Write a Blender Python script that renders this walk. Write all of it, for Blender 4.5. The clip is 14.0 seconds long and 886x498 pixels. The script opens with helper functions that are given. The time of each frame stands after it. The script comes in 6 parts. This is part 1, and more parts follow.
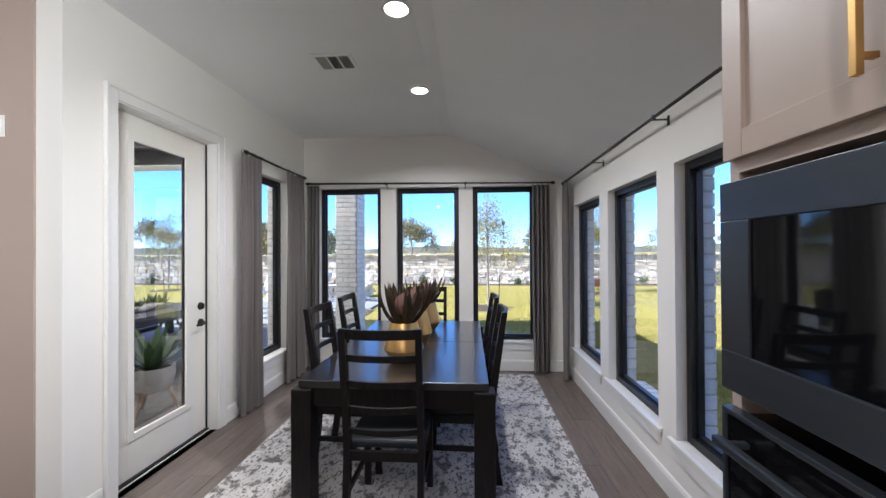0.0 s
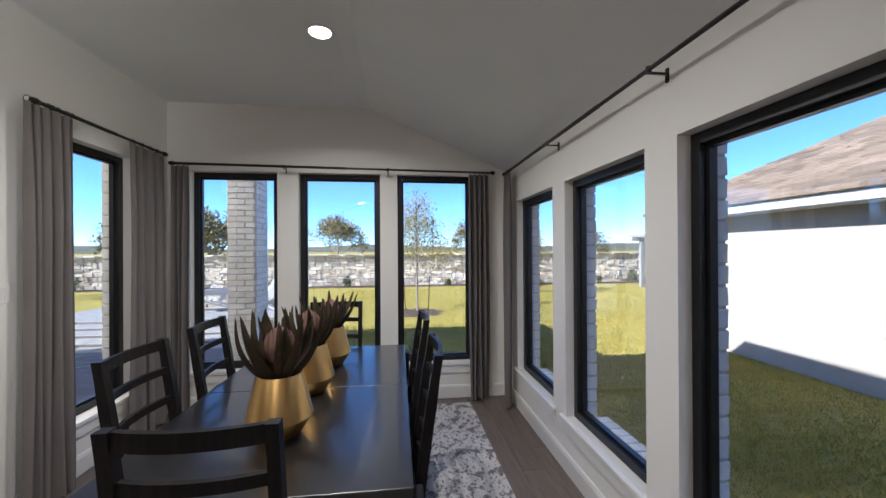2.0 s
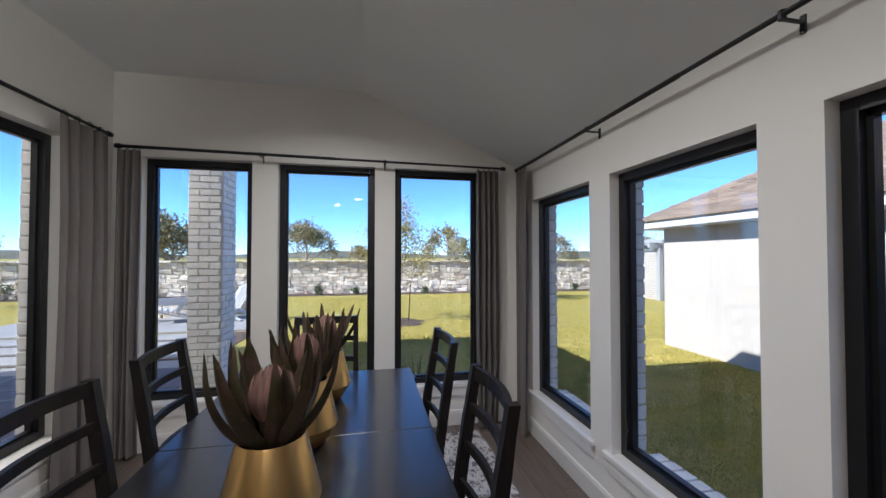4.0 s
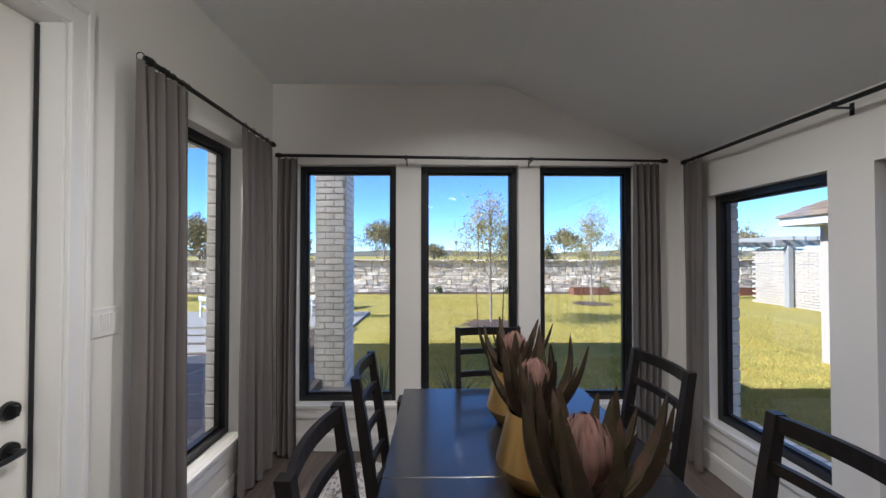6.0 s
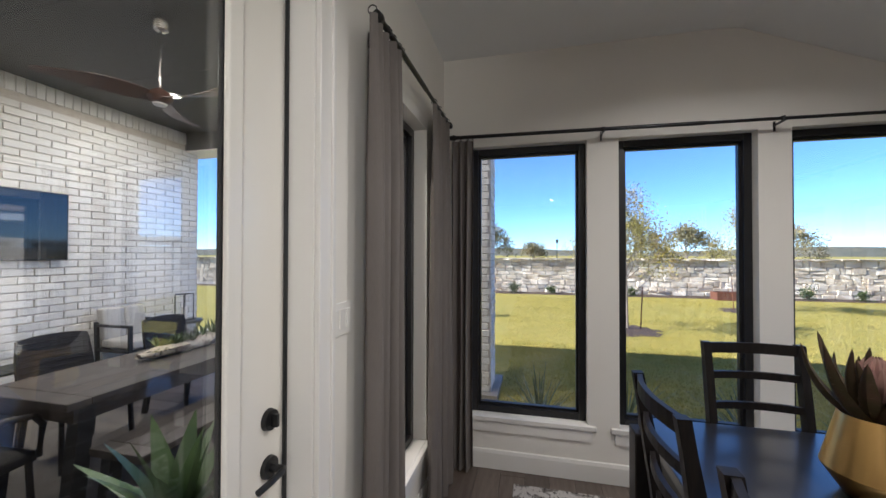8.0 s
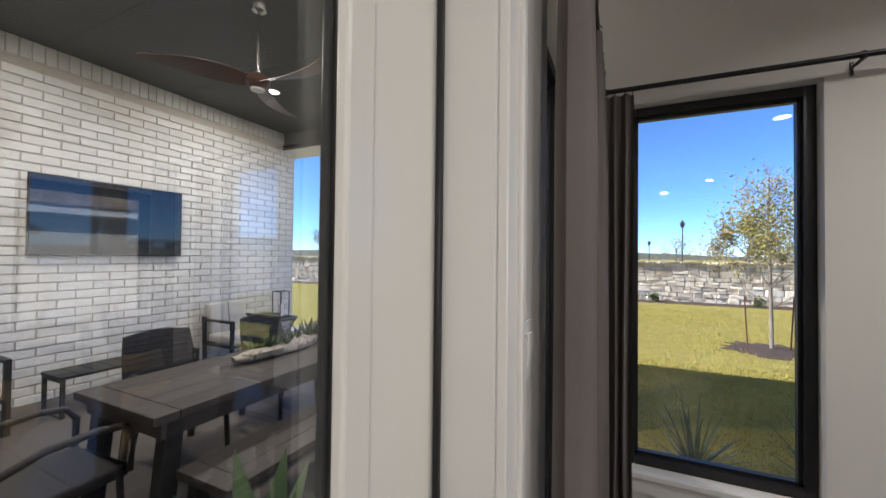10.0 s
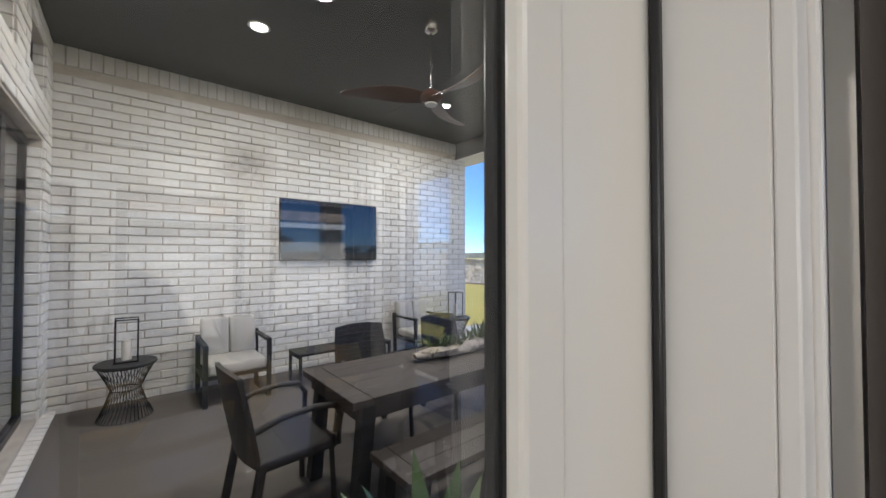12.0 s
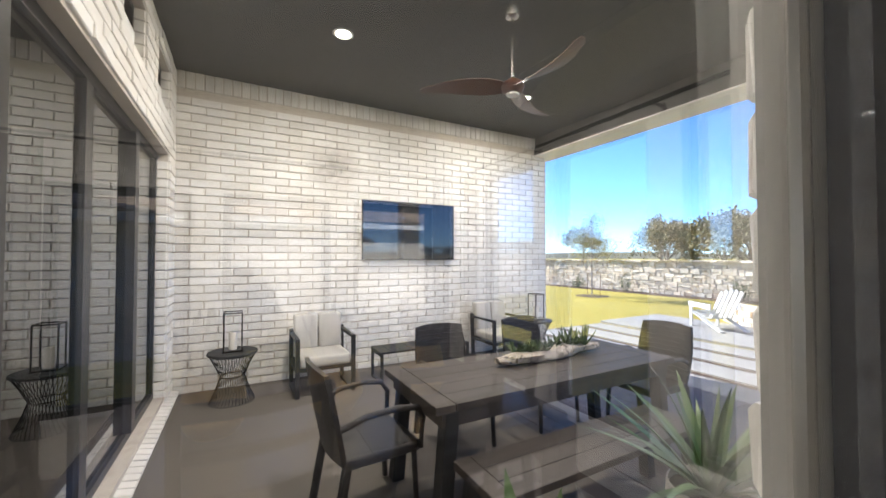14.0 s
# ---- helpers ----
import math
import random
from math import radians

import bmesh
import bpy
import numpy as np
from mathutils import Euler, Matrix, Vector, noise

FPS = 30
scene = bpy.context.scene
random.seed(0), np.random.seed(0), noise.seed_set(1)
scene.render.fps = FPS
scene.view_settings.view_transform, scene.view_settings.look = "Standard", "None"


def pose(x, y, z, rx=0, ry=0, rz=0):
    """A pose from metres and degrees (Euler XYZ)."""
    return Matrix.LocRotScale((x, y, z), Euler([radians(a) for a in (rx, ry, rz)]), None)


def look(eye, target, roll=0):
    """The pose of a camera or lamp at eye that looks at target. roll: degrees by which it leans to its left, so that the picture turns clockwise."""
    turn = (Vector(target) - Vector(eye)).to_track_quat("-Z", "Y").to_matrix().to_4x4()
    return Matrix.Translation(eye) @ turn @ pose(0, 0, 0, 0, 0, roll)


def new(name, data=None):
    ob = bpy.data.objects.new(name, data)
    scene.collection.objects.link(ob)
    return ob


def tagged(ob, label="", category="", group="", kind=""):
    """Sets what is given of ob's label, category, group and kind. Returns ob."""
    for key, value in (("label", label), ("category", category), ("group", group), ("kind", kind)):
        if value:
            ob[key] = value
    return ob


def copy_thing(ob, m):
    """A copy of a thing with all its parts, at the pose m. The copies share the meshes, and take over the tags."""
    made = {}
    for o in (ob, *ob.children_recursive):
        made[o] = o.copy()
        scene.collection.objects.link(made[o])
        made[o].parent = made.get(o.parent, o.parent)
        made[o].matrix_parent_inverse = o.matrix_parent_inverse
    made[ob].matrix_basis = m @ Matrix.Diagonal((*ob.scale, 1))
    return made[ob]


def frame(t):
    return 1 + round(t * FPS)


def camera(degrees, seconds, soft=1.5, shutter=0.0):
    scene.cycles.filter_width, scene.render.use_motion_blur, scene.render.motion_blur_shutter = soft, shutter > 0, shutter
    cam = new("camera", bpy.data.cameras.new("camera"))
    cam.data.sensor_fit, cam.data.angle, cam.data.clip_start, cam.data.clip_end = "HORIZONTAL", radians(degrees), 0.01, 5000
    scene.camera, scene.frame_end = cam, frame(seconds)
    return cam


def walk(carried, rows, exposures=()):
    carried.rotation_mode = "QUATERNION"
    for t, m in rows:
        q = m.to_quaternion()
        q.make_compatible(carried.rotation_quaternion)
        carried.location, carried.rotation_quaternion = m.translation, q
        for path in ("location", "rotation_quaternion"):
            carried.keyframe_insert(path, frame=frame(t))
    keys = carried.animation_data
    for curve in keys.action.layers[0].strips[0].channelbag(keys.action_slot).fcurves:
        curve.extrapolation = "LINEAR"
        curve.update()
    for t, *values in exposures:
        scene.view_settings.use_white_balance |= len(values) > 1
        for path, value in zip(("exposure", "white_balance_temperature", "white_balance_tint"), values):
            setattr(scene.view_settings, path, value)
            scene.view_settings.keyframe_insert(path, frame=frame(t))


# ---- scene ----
cam = camera(99.4, 14.0)
PATH = [
    (0, (0.134, 0.251, 1.509), (-0.002, 2.246, 1.522), -0.3),
    (0.5, (0.17, 0.513, 1.53), (0.089, 2.511, 1.539), -0.2),
    (1, (0.192, 0.746, 1.542), (0.179, 2.746, 1.55), -0.3),
    (1.5, (0.216, 0.97, 1.54), (0.297, 2.968, 1.552), -0.0),
    (2, (0.197, 1.132, 1.552), (0.433, 3.118, 1.557), -0.3),
    (4.5, (-0.164, 1.737, 1.534), (0.228, 3.698, 1.581), 0.0),
    (5, (-0.294, 1.785, 1.547), (0.024, 3.759, 1.59), -0.0),
    (5.5, (-0.413, 1.866, 1.556), (-0.239, 3.858, 1.596), 0.2),
    (6, (-0.655, 1.953, 1.593), (-0.628, 3.952, 1.624), 0.0),
    (6.5, (-0.855, 2.012, 1.612), (-1.012, 4.006, 1.634), 0.1),
    (7, (-1.06, 2.075, 1.604), (-1.373, 4.05, 1.627), 0.2),
    (7.5, (-1.215, 2.165, 1.582), (-1.611, 4.125, 1.61), 0.2),
    (8, (-1.356, 2.3, 1.548), (-1.826, 4.244, 1.574), 0.1),
    (10.3, (-1.898, 2.83, 1.506), (-2.84, 4.594, 1.541), 0.3),
    (10.5, (-1.923, 2.861, 1.507), (-2.937, 4.585, 1.542), -0.0),
    (11, (-1.929, 2.894, 1.508), (-3.162, 4.469, 1.542), -0.2),
    (11.5, (-1.94, 2.896, 1.509), (-3.359, 4.304, 1.547), -0.1),
    (12, (-1.943, 2.888, 1.514), (-3.483, 4.163, 1.554), -0.0),
    (12.5, (-1.958, 2.886, 1.518), (-3.578, 4.057, 1.561), 0.0),
    (13, (-1.981, 2.898, 1.52), (-3.666, 3.975, 1.563), 0.0),
    (13.5, (-2.012, 2.904, 1.514), (-3.742, 3.907, 1.556), -0.1),
    (14, (-2.088, 2.921, 1.502), (-3.848, 3.87, 1.545), 0.0),
]
walk(cam, [(t, look(eye, target, roll)) for t, eye, target, roll in PATH], [(0, 1.65, 5100, 10), (2, 1.3, 5250, 10), (4.5, 1.15, 5200, 10), (7.5, 1.16, 5400, 10), (10.5, 0.95, 5500, 10), (12.5, 1.05, 5400, 10), (14, 1.68, 5750, 10)])

# ---- world and sun ----
SUN_ELEV, SUN_FROM = radians(36.5), Vector((-0.955, -0.30, 0)).normalized()
world = bpy.data.worlds.new("sky")
scene.world = world
world.use_nodes = True
wn = world.node_tree.nodes
sky = wn.new("ShaderNodeTexSky")
sky.sky_type, sky.sun_disc, sky.sun_elevation = "NISHITA", False, SUN_ELEV
sky.sun_rotation = math.atan2(SUN_FROM.x, SUN_FROM.y)
sky.altitude, sky.air_density, sky.dust_density, sky.ozone_density = 2600, 0.8, 0.0, 6.0
world.node_tree.links.new(sky.outputs[0], wn["Background"].inputs[0])
wn["Background"].inputs[1].default_value = 0.14
sun = new("sun", bpy.data.lights.new("sun", "SUN"))
sun.data.energy, sun.data.angle, sun.data.color = 4.8, radians(0.53), (1.0, 0.90, 0.77)
sun_way = SUN_FROM * math.cos(SUN_ELEV) + Vector((0, 0, math.sin(SUN_ELEV)))
sun.matrix_world = look(sun_way * 40, (0, 0, 0))


def room_lamp(name, x, y, z, watts, size=0.138, colour=(1.0, 0.92, 0.82), spread=130):
    lamp = new(name, bpy.data.lights.new(name, "AREA"))
    lamp.data.shape, lamp.data.size, lamp.data.energy, lamp.data.color = "DISK", size, watts, colour
    lamp.data.spread = radians(spread)
    lamp.location = (x, y, z)
    return lamp


# recessed cans of dining room and patio; unseen fill cans added in the kitchen
CANS_AND_FILL = [(-0.30, 2.52), (-0.31, 3.69), (-0.30, -1.0), (-0.9, -2.4), (-3.6, -1.6)]
for cx, cy in CANS_AND_FILL:
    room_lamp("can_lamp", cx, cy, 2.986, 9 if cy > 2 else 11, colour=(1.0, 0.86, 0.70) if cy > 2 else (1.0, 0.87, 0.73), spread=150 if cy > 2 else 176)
PATIO_CANS = [(-5.6, 3.75), (-5.9, 6.2), (-3.3, 3.75), (-3.3, 6.2)]
for cx, cy in PATIO_CANS:
    room_lamp("patio_can_lamp", cx, cy, 3.586, 24, colour=(1.0, 0.82, 0.62), spread=178)

# unseen fill lamp that brightens the west wall, with a window added beside it
ADDED_WINDOW, ADDED_WINDOW_Z = (-3.3, -0.75), (0.95, 2.15)
lamp = room_lamp("kitchen_daylight", 1.02, -2.0, 1.55, 9.5, colour=(1.0, 0.88, 0.72), spread=55)
lamp.data.shape, lamp.data.size, lamp.data.size_y = "RECTANGLE", 0.95, 1.10
lamp.matrix_world = look((1.02, -2.0, 1.55), (-2.0, 0.9, 2.0))

# ---- building helpers ----
def box(bm, lo, hi):
    r = bmesh.ops.create_cube(bm, size=1)
    c, s = [(a + b) / 2 for a, b in zip(lo, hi)], [b - a for a, b in zip(lo, hi)]
    for v in r["verts"]:
        v.co = Vector((c[0] + v.co.x * s[0], c[1] + v.co.y * s[1], c[2] + v.co.z * s[2]))
    return r["verts"]


def beam(bm, p0, p1, w, d, up=(0, 0, 1)):
    """A box of section w x d from p0 to p1."""
    p0, p1 = Vector(p0), Vector(p1)
    z = (p1 - p0).normalized()
    x = Vector(up).cross(z)
    if x.length < 1e-4:
        x = Vector((1, 0, 0))
    x.normalize()
    y = z.cross(x)
    m = Matrix((x, y, z)).transposed()
    r = bmesh.ops.create_cube(bm, size=1)
    for v in r["verts"]:
        v.co = (p0 + p1) / 2 + m @ Vector((v.co.x * w, v.co.y * d, v.co.z * (p1 - p0).length))
    return r["verts"]


def rod(bm, p0, p1, r0, r1=None, seg=12):
    p0, p1 = Vector(p0), Vector(p1)
    q = (p1 - p0).to_track_quat("Z", "Y").to_matrix().to_4x4()
    return bmesh.ops.create_cone(bm, cap_ends=True, segments=seg, radius1=r0, radius2=r0 if r1 is None else r1,
                                 depth=(p1 - p0).length, matrix=Matrix.Translation((p0 + p1) / 2) @ q)["verts"]


def tube(bm, pts, r, seg=8, taper=None):
    """A round bar swept along points."""
    pts = [Vector(p) for p in pts]
    rings = []
    for i, p in enumerate(pts):
        d = (pts[min(i + 1, len(pts) - 1)] - pts[max(i - 1, 0)]).normalized()
        a = d.cross(Vector((0, 0, 1)))
        if a.length < 1e-3:
            a = d.cross(Vector((1, 0, 0)))
        a.normalize()
        b = d.cross(a)
        rr = r if taper is None else r * taper[i]
        rings.append([bm.verts.new(p + rr * (math.cos(k * 2 * math.pi / seg) * a + math.sin(k * 2 * math.pi / seg) * b)) for k in range(seg)])
    for u, w in zip(rings, rings[1:]):
        for k in range(seg):
            bm.faces.new((u[k], u[(k + 1) % seg], w[(k + 1) % seg], w[k]))
    bm.faces.new(rings[0][::-1]), bm.faces.new(rings[-1])


def lathe(bm, profile, seg=40, centre=(0, 0, 0), caps=True):
    c, rings = Vector(centre), []
    for r, z in profile:
        rings.append([bm.verts.new(c + Vector((r * math.cos(k * 2 * math.pi / seg), r * math.sin(k * 2 * math.pi / seg), z))) for k in range(seg)])
    for u, w in zip(rings, rings[1:]):
        for k in range(seg):
            bm.faces.new((u[k], u[(k + 1) % seg], w[(k + 1) % seg], w[k]))
    if caps:
        bm.faces.new(rings[0][::-1]), bm.faces.new(rings[-1])


def soften(bm, width, segments=2):
    edges = [e for e in bm.edges if len(e.link_faces) == 2 and e.calc_face_angle(0) > 0.6]
    bmesh.ops.bevel(bm, geom=edges, offset=width, segments=segments, profile=0.5, affect="EDGES", clamp_overlap=True)


def mesh_of(name, bm, material, smooth=False):
    bmesh.ops.recalc_face_normals(bm, faces=bm.faces)
    me = bpy.data.meshes.new(name)
    bm.to_mesh(me)
    bm.free()
    me.materials.append(material)
    if smooth:
        me.shade_smooth()
        me.set_sharp_from_angle(angle=radians(38))
    return me


def part(name, bm, material, parent, label="", smooth=False):
    ob = new(name, mesh_of(name, bm, material, smooth))
    ob.parent = parent
    if label:
        ob["label"] = label
    return ob


def thing(name, label, category, at=(0, 0, 0), group="", turn=0):
    ob = new(name)
    ob.matrix_basis = pose(*at, 0, 0, turn)
    return tagged(ob, label, category, group)


def structure(name, bm, material, label, category, smooth=False):
    return tagged(new(name, mesh_of(name, bm, material, smooth)), label, category, kind="structure")


def raw_mesh(name, verts, faces, material):
    me = bpy.data.meshes.new(name)
    me.from_pydata(verts, [], faces)
    me.materials.append(material)
    me.update()
    return me


def wall_mesh(bm, us, zs, holes, place, t):
    """A wall of thickness t with rectangular holes (u0, u1, z0, z1); place(u, z, d) gives the point d deep in the wall."""
    us = sorted({*us, *[h[0] for h in holes], *[h[1] for h in holes]})
    zs = sorted({*zs, *[h[2] for h in holes], *[h[3] for h in holes]})
    full = {}
    for i in range(len(us) - 1):
        for j in range(len(zs) - 1):
            u, z = (us[i] + us[i + 1]) / 2, (zs[j] + zs[j + 1]) / 2
            full[i, j] = not any(h[0] < u < h[1] and h[2] < z < h[3] for h in holes)
    cache = {}

    def v(i, j, d):
        if (i, j, d) not in cache:
            cache[i, j, d] = bm.verts.new(place(us[i], zs[j], d))
        return cache[i, j, d]
    for (i, j), ok in full.items():
        if not ok:
            continue
        for d in (0, t):
            bm.faces.new((v(i, j, d), v(i + 1, j, d), v(i + 1, j + 1, d), v(i, j + 1, d)))
        for di, dj, a, b in ((-1, 0, (0, 0), (0, 1)), (1, 0, (1, 0), (1, 1)), (0, -1, (0, 0), (1, 0)), (0, 1, (0, 1), (1, 1))):
            if not full.get((i + di, j + dj), False):
                bm.faces.new((v(i + a[0], j + a[1], 0), v(i + b[0], j + b[1], 0), v(i + b[0], j + b[1], t), v(i + a[0], j + a[1], t)))


# ---- materials ----
def material(name, colour, rough=0.6, metal=0.0, spots=(), bump=(), spec=0.5, rand=0.0, island=0.0, coat=0.0):
    """spots: (noise scale, other colour, amount, low, high, stretch); bump: (scale, strength, distance)."""
    m = bpy.data.materials.new(name)
    m.use_nodes = True
    nt = m.node_tree
    n, l = nt.nodes, nt.links
    bsdf = n["Principled BSDF"]
    bsdf.inputs["Roughness"].default_value, bsdf.inputs["Metallic"].default_value = rough, metal
    bsdf.inputs["Specular IOR Level"].default_value = spec
    bsdf.inputs["Coat Weight"].default_value = coat
    geo = n.new("ShaderNodeNewGeometry")
    col = n.new("ShaderNodeRGB")
    col.outputs[0].default_value = (*colour, 1)
    out = col.outputs[0]
    for scale, other, amount, low, high, stretch in spots:
        mp = n.new("ShaderNodeMapping")
        mp.inputs["Scale"].default_value = stretch
        l.new(geo.outputs["Position"], mp.inputs["Vector"])
        tex = n.new("ShaderNodeTexNoise")
        tex.inputs["Scale"].default_value, tex.inputs["Detail"].default_value = scale, 5
        l.new(mp.outputs[0], tex.inputs["Vector"])
        rng = n.new("ShaderNodeMapRange")
        rng.inputs["From Min"].default_value, rng.inputs["From Max"].default_value = low, high
        rng.inputs["To Max"].default_value = amount
        l.new(tex.outputs[0], rng.inputs["Value"])
        mix = n.new("ShaderNodeMix")
        mix.data_type = "RGBA"
        l.new(rng.outputs[0], mix.inputs["Factor"])
        l.new(out, mix.inputs["A"])
        mix.inputs["B"].default_value = (*other, 1)
        out = mix.outputs["Result"]
    for amount, source in ((rand, "obj"), (island, "isl")):
        if amount:
            src = n.new("ShaderNodeObjectInfo").outputs["Random"] if source == "obj" else geo.outputs["Random Per Island"]
            rng = n.new("ShaderNodeMapRange")
            rng.inputs["To Min"].default_value, rng.inputs["To Max"].default_value = 1 - amount, 1 + amount
            l.new(src, rng.inputs["Value"])
            hsv = n.new("ShaderNodeHueSaturation")
            l.new(rng.outputs[0], hsv.inputs["Value"])
            l.new(out, hsv.inputs["Color"])
            out = hsv.outputs[0]
    l.new(out, bsdf.inputs["Base Color"])
    last = None
    for scale, strength, dist in bump:
        tex = n.new("ShaderNodeTexNoise")
        tex.inputs["Scale"].default_value, tex.inputs["Detail"].default_value = scale, 4
        l.new(geo.outputs["Position"], tex.inputs["Vector"])
        bp = n.new("ShaderNodeBump")
        bp.inputs["Strength"].default_value, bp.inputs["Distance"].default_value = strength, dist
        l.new(tex.outputs[0], bp.inputs["Height"])
        if last:
            l.new(last, bp.inputs["Normal"])
        last = bp.outputs[0]
    if last:
        l.new(last, bsdf.inputs["Normal"])
    return m


def glass(name, tint, base=0.04, gloss=1.0):
    """A clear pane: straight through, with a mirror sheen that grows at a slant."""
    m = bpy.data.materials.new(name)
    m.use_nodes = True
    n, l = m.node_tree.nodes, m.node_tree.links
    n.remove(n["Principled BSDF"])
    tr, gl, mix, lw = n.new("ShaderNodeBsdfTransparent"), n.new("ShaderNodeBsdfGlossy"), n.new("ShaderNodeMixShader"), n.new("ShaderNodeLayerWeight")
    tr.inputs[0].default_value, gl.inputs["Roughness"].default_value, lw.inputs[0].default_value = (*tint, 1), 0.0, 0.5
    gl.inputs[0].default_value = (gloss, gloss, gloss, 1)
    pw, ma = n.new("ShaderNodeMath"), n.new("ShaderNodeMath")
    pw.operation, pw.inputs[1].default_value = "POWER", 5
    ma.operation, ma.inputs[1].default_value, ma.inputs[2].default_value = "MULTIPLY_ADD", 1 - base, base
    l.new(lw.outputs["Facing"], pw.inputs[0]), l.new(pw.outputs[0], ma.inputs[0]), l.new(ma.outputs[0], mix.inputs[0])
    l.new(tr.outputs[0], mix.inputs[1]), l.new(gl.outputs[0], mix.inputs[2])
    l.new(mix.outputs[0], n["Material Output"].inputs[0])
    return m


def glow(name, colour, strength):
    m = bpy.data.materials.new(name)
    m.use_nodes = True
    b = m.node_tree.nodes["Principled BSDF"]
    b.inputs["Emission Color"].default_value, b.inputs["Emission Strength"].default_value = (*colour, 1), strength
    return m


ONE = (1, 1, 1)
wall_paint = material("wall_paint", (0.84, 0.81, 0.75), 0.65, spots=[(1.3, (0.79, 0.76, 0.70), 0.5, 0.35, 0.7, ONE)], bump=[(160, 0.12, 0.002), (18, 0.05, 0.004)])
tan_wall = material("tan_wall", (0.44, 0.35, 0.29), 0.65, spots=[(1.3, (0.40, 0.32, 0.265), 0.5, 0.35, 0.7, ONE)], bump=[(160, 0.12, 0.002)])
ceiling_paint = material("ceiling_paint", (0.85, 0.85, 0.84), 0.8, spots=[(0.9, (0.75, 0.75, 0.73), 0.5, 0.35, 0.7, ONE)], bump=[(140, 0.2, 0.002)])
trim_paint = material("trim_paint", (0.80, 0.78, 0.74), 0.35, spots=[(3, (0.74, 0.72, 0.67), 0.5, 0.4, 0.75, ONE)], bump=[(60, 0.05, 0.001)])
door_paint = material("door_paint", (0.80, 0.77, 0.70), 0.32, spots=[(4, (0.74, 0.70, 0.62), 0.5, 0.4, 0.75, (1, 1, 0.3))], bump=[(40, 0.05, 0.001)])
black_metal = material("black_metal", (0.012, 0.012, 0.013), 0.35, 0.2, spots=[(30, (0.03, 0.03, 0.03), 0.5, 0.5, 0.8, ONE)], bump=[(200, 0.05, 0.0006)])
window_black = material("window_black", (0.010, 0.010, 0.011), 0.38, spots=[(20, (0.02, 0.02, 0.021), 0.5, 0.5, 0.8, ONE)])
oak_floor = material("oak_floor", (0.145, 0.118, 0.098), 0.42, spots=[(6, (0.09, 0.066, 0.052), 0.8, 0.35, 0.7, (6, 0.5, 1)), (40, (0.25, 0.19, 0.15), 0.4, 0.5, 0.8, (5, 0.4, 1))], bump=[(60, 0.12, 0.002)], rand=0.22)
patio_tile = material("patio_tile", (0.062, 0.048, 0.042), 0.55, spots=[(5, (0.042, 0.033, 0.029), 0.8, 0.35, 0.7, (0.5, 6, 1)), (30, (0.12, 0.098, 0.085), 0.4, 0.5, 0.8, (0.5, 5, 1))], bump=[(70, 0.15, 0.002)], rand=0.3)
grout = material("grout", (0.13, 0.115, 0.10), 0.9, bump=[(90, 0.3, 0.002)])
dark_wood = material("dark_wood", (0.012, 0.0105, 0.010), 0.38, spots=[(8, (0.028, 0.022, 0.018), 0.6, 0.45, 0.75, (8, 0.6, 1)), (60, (0.04, 0.033, 0.028), 0.3, 0.55, 0.85, (6, 0.3, 1))], bump=[(90, 0.12, 0.001)], spec=0.2)
table_wood = material("table_wood", (0.009, 0.009, 0.010), 0.30, spots=[(7, (0.022, 0.020, 0.019), 0.5, 0.45, 0.75, (9, 0.5, 1)), (50, (0.03, 0.027, 0.025), 0.5, 0.5, 0.8, (8, 0.3, 1))], bump=[(120, 0.1, 0.0008)], spec=0.9, coat=0.7)
table_wood.node_tree.nodes["Principled BSDF"].inputs["Coat Roughness"].default_value = 0.14
black_leather = material("black_leather", (0.016, 0.018, 0.022), 0.45, bump=[(180, 0.25, 0.001), (14, 0.1, 0.004)])
brass = material("brass", (0.62, 0.40, 0.14), 0.34, 1.0, spots=[(14, (0.50, 0.31, 0.10), 0.7, 0.4, 0.7, (1, 1, 0.25))], bump=[(70, 0.06, 0.001)])
curtain_cloth = material("curtain_cloth", (0.17, 0.152, 0.139), 0.9, spots=[(260, (0.15, 0.135, 0.12), 0.6, 0.4, 0.7, (1, 1, 0.15)), (3, (0.20, 0.18, 0.165), 0.5, 0.4, 0.7, ONE)], bump=[(500, 0.25, 0.0008)], spec=0.2)
plastic_white = material("plastic_white", (0.82, 0.80, 0.76), 0.3, bump=[(40, 0.03, 0.001)])
vent_grey = material("vent_grey", (0.55, 0.55, 0.53), 0.5, bump=[(60, 0.05, 0.001)])
vent_dark = material("vent_dark", (0.06, 0.06, 0.06), 0.7, bump=[(60, 0.05, 0.001)])
window_glass = glass("window_glass", (0.97, 0.98, 0.98), 0.04)
door_glass = glass("door_glass", (0.93, 0.95, 0.96), 0.085)
dark_glass = glass("dark_glass", (0.14, 0.165, 0.16), 0.15)
lamp_glow = glow("lamp_glow", (1.0, 0.86, 0.66), 9)
white_brick = material("white_brick", (0.80, 0.785, 0.76), 0.85, spots=[(9, (0.71, 0.69, 0.655), 0.6, 0.42, 0.7, ONE), (30, (0.36, 0.31, 0.26), 0.6, 0.62, 0.78, (1, 1, 1.6)), (2.0, (0.72, 0.68, 0.61), 0.6, 0.45, 0.7, ONE)], bump=[(28, 0.5, 0.006), (140, 0.35, 0.002)], rand=0.08, island=0.08)


